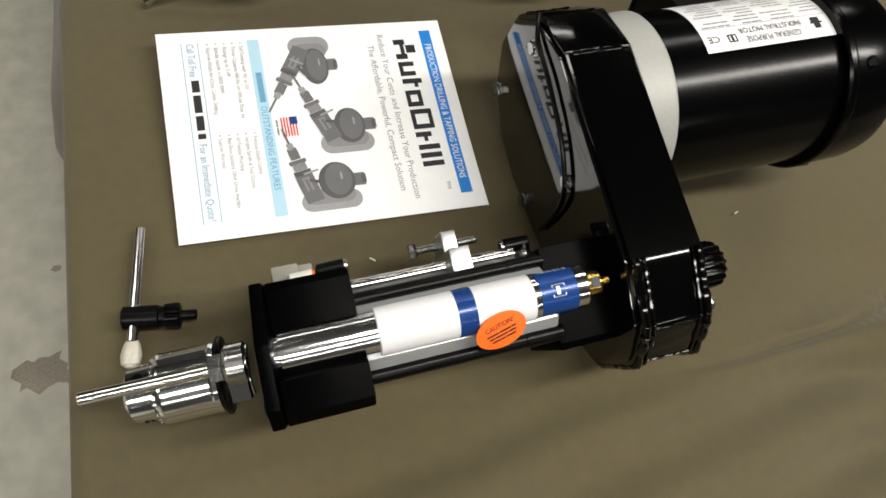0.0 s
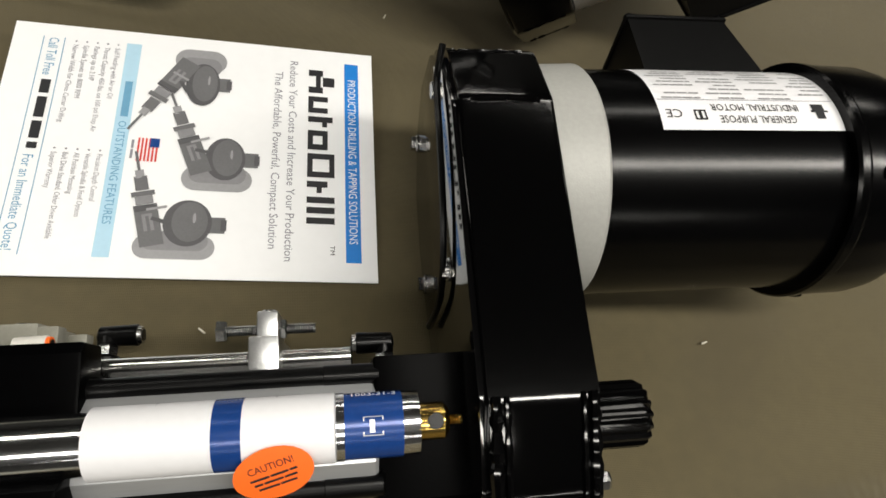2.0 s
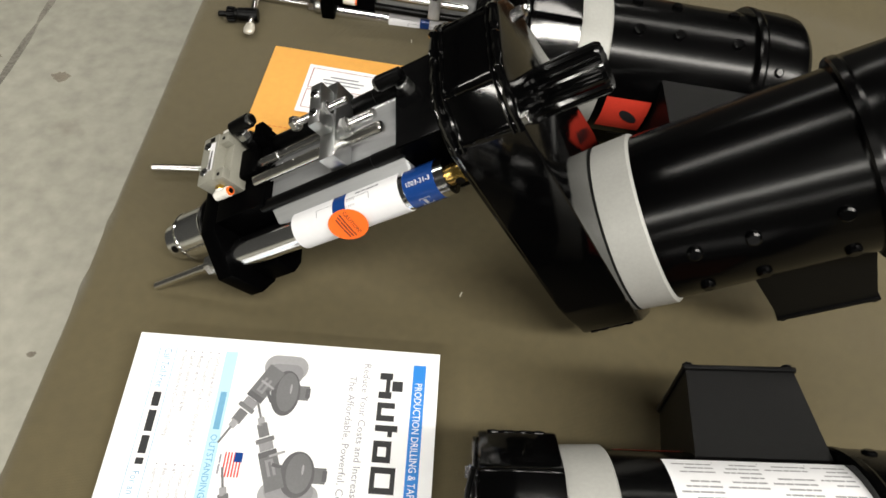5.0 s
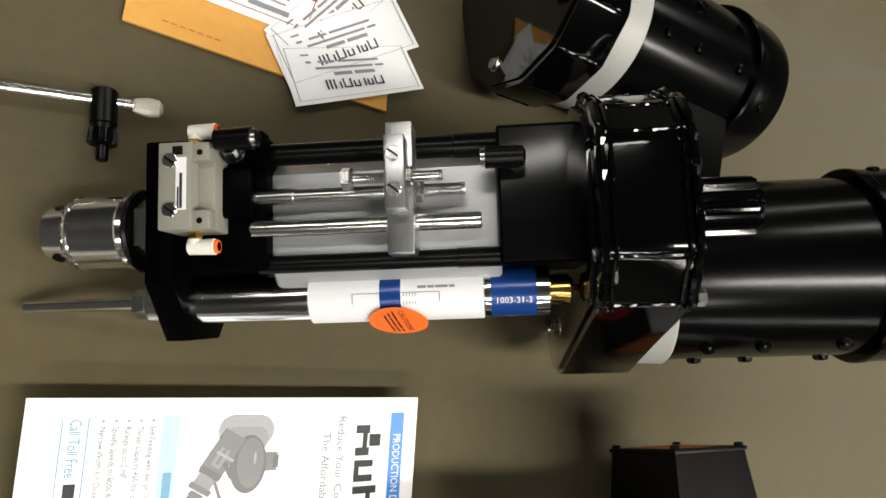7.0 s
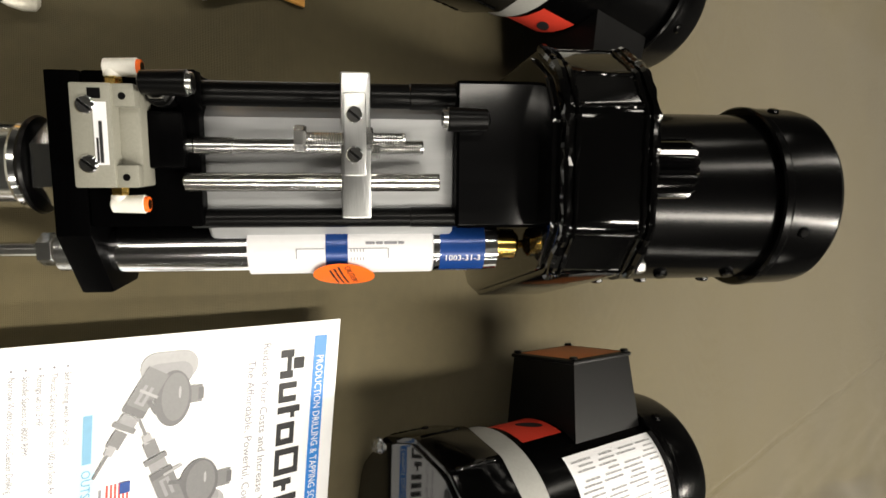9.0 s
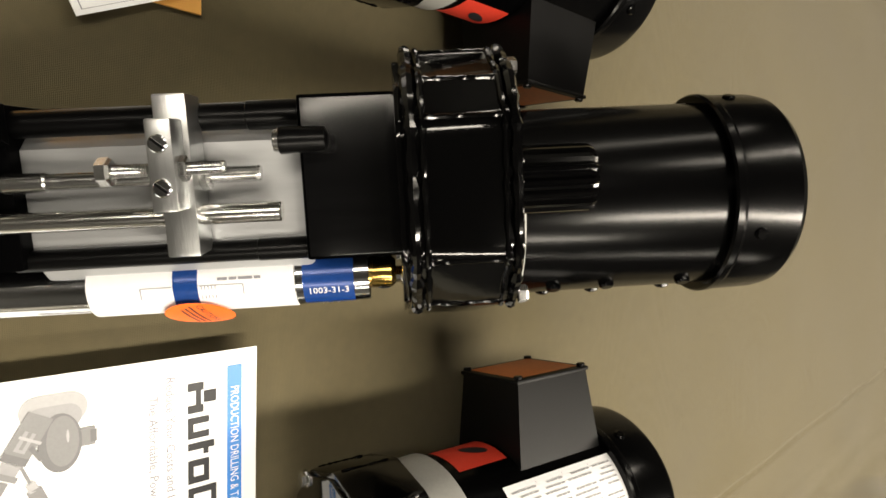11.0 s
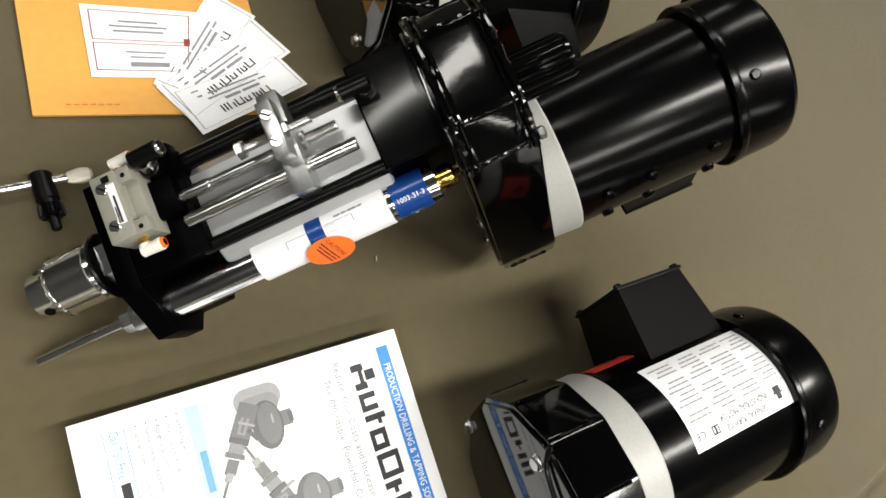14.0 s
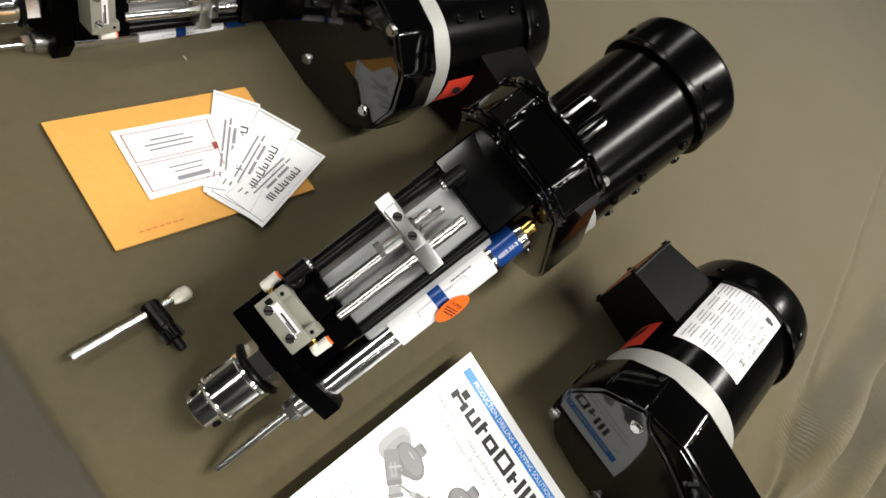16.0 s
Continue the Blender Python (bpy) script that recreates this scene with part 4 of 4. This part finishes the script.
def frame_lines(x0, x1, y0, y1, w):
    return [(x0, x1, y0, y0 + w), (x0, x1, y1 - w, y1), (x0, x0 + w, y0, y1), (x1 - w, x1, y0, y1)]


part("label_frame", mapped(bars(frame_lines(0.06, 0.94, 0.08, 0.46, 0.009) + frame_lines(0.06, 0.94, 0.50, 0.92, 0.009) + [(0.05, 0.11, 0.46, 0.56)]), LBL, 1, 1, 0.0062), CRIMSON, label, smooth=0)
part("label_print", mapped(bars([(0.30, 0.75, 0.62, 0.645), (0.27, 0.78, 0.69, 0.715), (0.35, 0.70, 0.76, 0.785), (0.25, 0.62, 0.14, 0.20), (0.3, 0.62, 0.26, 0.28), (0.28, 0.66, 0.33, 0.35)]), LBL, 1, 1, 0.0062), GREYINK, label, smooth=0)
part("envelope_note", mapped(bars([(0.12 + 0.03 * k, 0.14 + 0.03 * k, 0.93, 0.938) for k in range(7)]), ENV, 1, 1, 0.0046), RUST, env, smooth=0)


def card(corners, z):
    root = thing("business_card", "white business card with grey print, fanned on the envelope", "business card", "fanned business cards")
    part("card_sheet", flat_quad(corners, z, 0.0006, 6), PAPER, root, smooth=60)
    fr = part("card_frame", mapped(bars(frame_lines(0.035, 0.965, 0.06, 0.94, 0.006)), corners, 1, 1, z + 0.0012), GREYINK, root, smooth=0)
    x = 0.30
    for w, h in ((0.07, 0.17), (0.045, 0.12), (0.03, 0.15), (0.05, 0.12), (0.065, 0.17), (0.03, 0.12), (0.014, 0.17), (0.014, 0.17), (0.014, 0.17)):
        mark = [(x, x + 0.013, 0.20, 0.20 + h)] + ([(x + w - 0.013, x + w, 0.20, 0.20 + h), (x, x + w, 0.20, 0.225)] if w > 0.04 else [])
        part("wordmark_letter", mapped(bars(mark), corners, 1, 1, z + 0.0012), INK, root, smooth=0)
        x += w + 0.014
    part("card_print", mapped(bars([(0.34, 0.50, 0.44, 0.50), (0.52, 0.66, 0.44, 0.50), (0.25, 0.32, 0.56, 0.60), (0.34, 0.78, 0.56, 0.60), (0.28, 0.60, 0.67, 0.71), (0.62, 0.75, 0.67, 0.71), (0.80, 0.84, 0.67, 0.71), (0.80, 0.86, 0.80, 0.83)]), corners, 1, 1, z + 0.0012), GREYINK, root, smooth=0)
    return root


# corners: near right, near left, far left, far right; the print reads from the far side
def card_at(a, b, c, d, z):
    card((a, b, c, d), z)


card_at((0.0105, 0.509), (-0.1145, 0.4595), (-0.135, 0.5115), (-0.013, 0.5505), 0.0078)
card_at((0.005, 0.553), (-0.120, 0.475), (-0.1445, 0.520), (-0.025, 0.6015), 0.0068)
card_at((-0.020, 0.6035), (-0.1065, 0.497), (-0.146, 0.524), (-0.061, 0.6395), 0.0058)

# ---- chuck keys ----


def chuck_key(x, y, turn, roll=0.0):
    root = thing("chuck_key", "black steel chuck key with a bright sliding handle", "chuck key", "chuck keys on the bench")
    root.matrix_world = pose(x, y, 0.0105, roll, 0, turn)
    stem = part("stem", lathe([(-0.012, 0.0085), (-0.011, 0.0092), (0.014, 0.0092), (0.015, 0.0080), (0.019, 0.0080)], seg=28), RUBBER, root, "blackened key stem")
    part("pinion", lathe([(0.017, 0.0055), (0.019, 0.0098), (0.029, 0.0104), (0.030, 0.0085)], seg=48, lobes=12, depth=0.0024), RUBBER, stem)
    part("pilot", lathe([(0.029, 0.0042), (0.041, 0.0042), (0.042, 0.0034)], seg=20), RUBBER, stem)
    part("handle", turned(rod(-0.020, 0.078, 0.0043, seg=20), pose(-0.004, 0, 0, 0, 0, 90)), STEEL, root, "bright steel cross handle")
    tipped = lathe([(0, 0.0042), (0.004, 0.0062), (0.012, 0.0078), (0.019, 0.0068), (0.0215, 0.0035)], seg=20)
    for v in tipped.verts:
        v.co.z *= 0.55
    part("handle_end", turned(tipped, pose(-0.004, -0.018, 0, 0, 0, -90)), KEYWHITE, root, "flattened pale handle end")
    return root


chuck_key(-0.312, -0.061, -7)
chuck_key(-0.2575, 0.424, -86, 180)
chuck_key(-0.289, 0.706, 184, 180)

# ---- behind the bench ----
crate = thing("shipping_crate", "brown timber crate standing on the concrete floor", "crate")
for k in range(3):
    part("board", block(0.12, 1.0, 1.47, 1.50, FLOOR + 0.02 + 0.150 * k, FLOOR + 0.135 + 0.150 * k, 0.004), WOOD, crate, smooth=0)
for x in (0.13, 0.55, 0.92):
    part("batten", block(x, x + 0.07, 1.4998, 1.53, FLOOR, FLOOR + 0.45, 0.003), WOOD, crate, smooth=0)
chest = tagged(part("storage_box", block(0.76, 2.2, 1.04, 1.34, FLOOR, 0.06, 0.006), WOOD, smooth=0), "timber storage box hidden under the canvas cover", "box")
stand = thing("equipment_stand", "thin metal stand leg with a round rubber foot", "stand")
part("foot", lathe([(0, 0.022), (0.006, 0.026), (0.018, 0.027), (0.022, 0.022)], seg=28), RUBBER, stand, "round rubber foot")
part("foot_face", lathe([(0.0221, 0.019), (0.0226, 0.018)], seg=28), VALVE, stand)
part("leg", merged(rod(0.02, 0.06, 0.010, seg=16)), RUBBER, stand)
part("leg_tube", rod(0.055, 0.80, 0.007, seg=16), CHROME, stand, "bright metal tube")
stand.matrix_world = Matrix.Translation((-1.03, 1.50, FLOOR)) @ pose(0, 0, 0, 0, -84, 8)

for x, y, turn in ((0.019, 0.296, 70), (0.264, -0.049, 20), (-0.122, -0.038, 140), (-0.064, 0.694, 95)):
    tagged(part("lint_speck", turned(block(-0.0028, 0.0028, -0.0006, 0.0006, -0.0004, 0.0006, 0), pose(x, y, 0.0002, 0, 0, turn)), KEYWHITE, smooth=0), "tiny pale scrap of lint lying on the canvas", "lint", "scraps of lint")
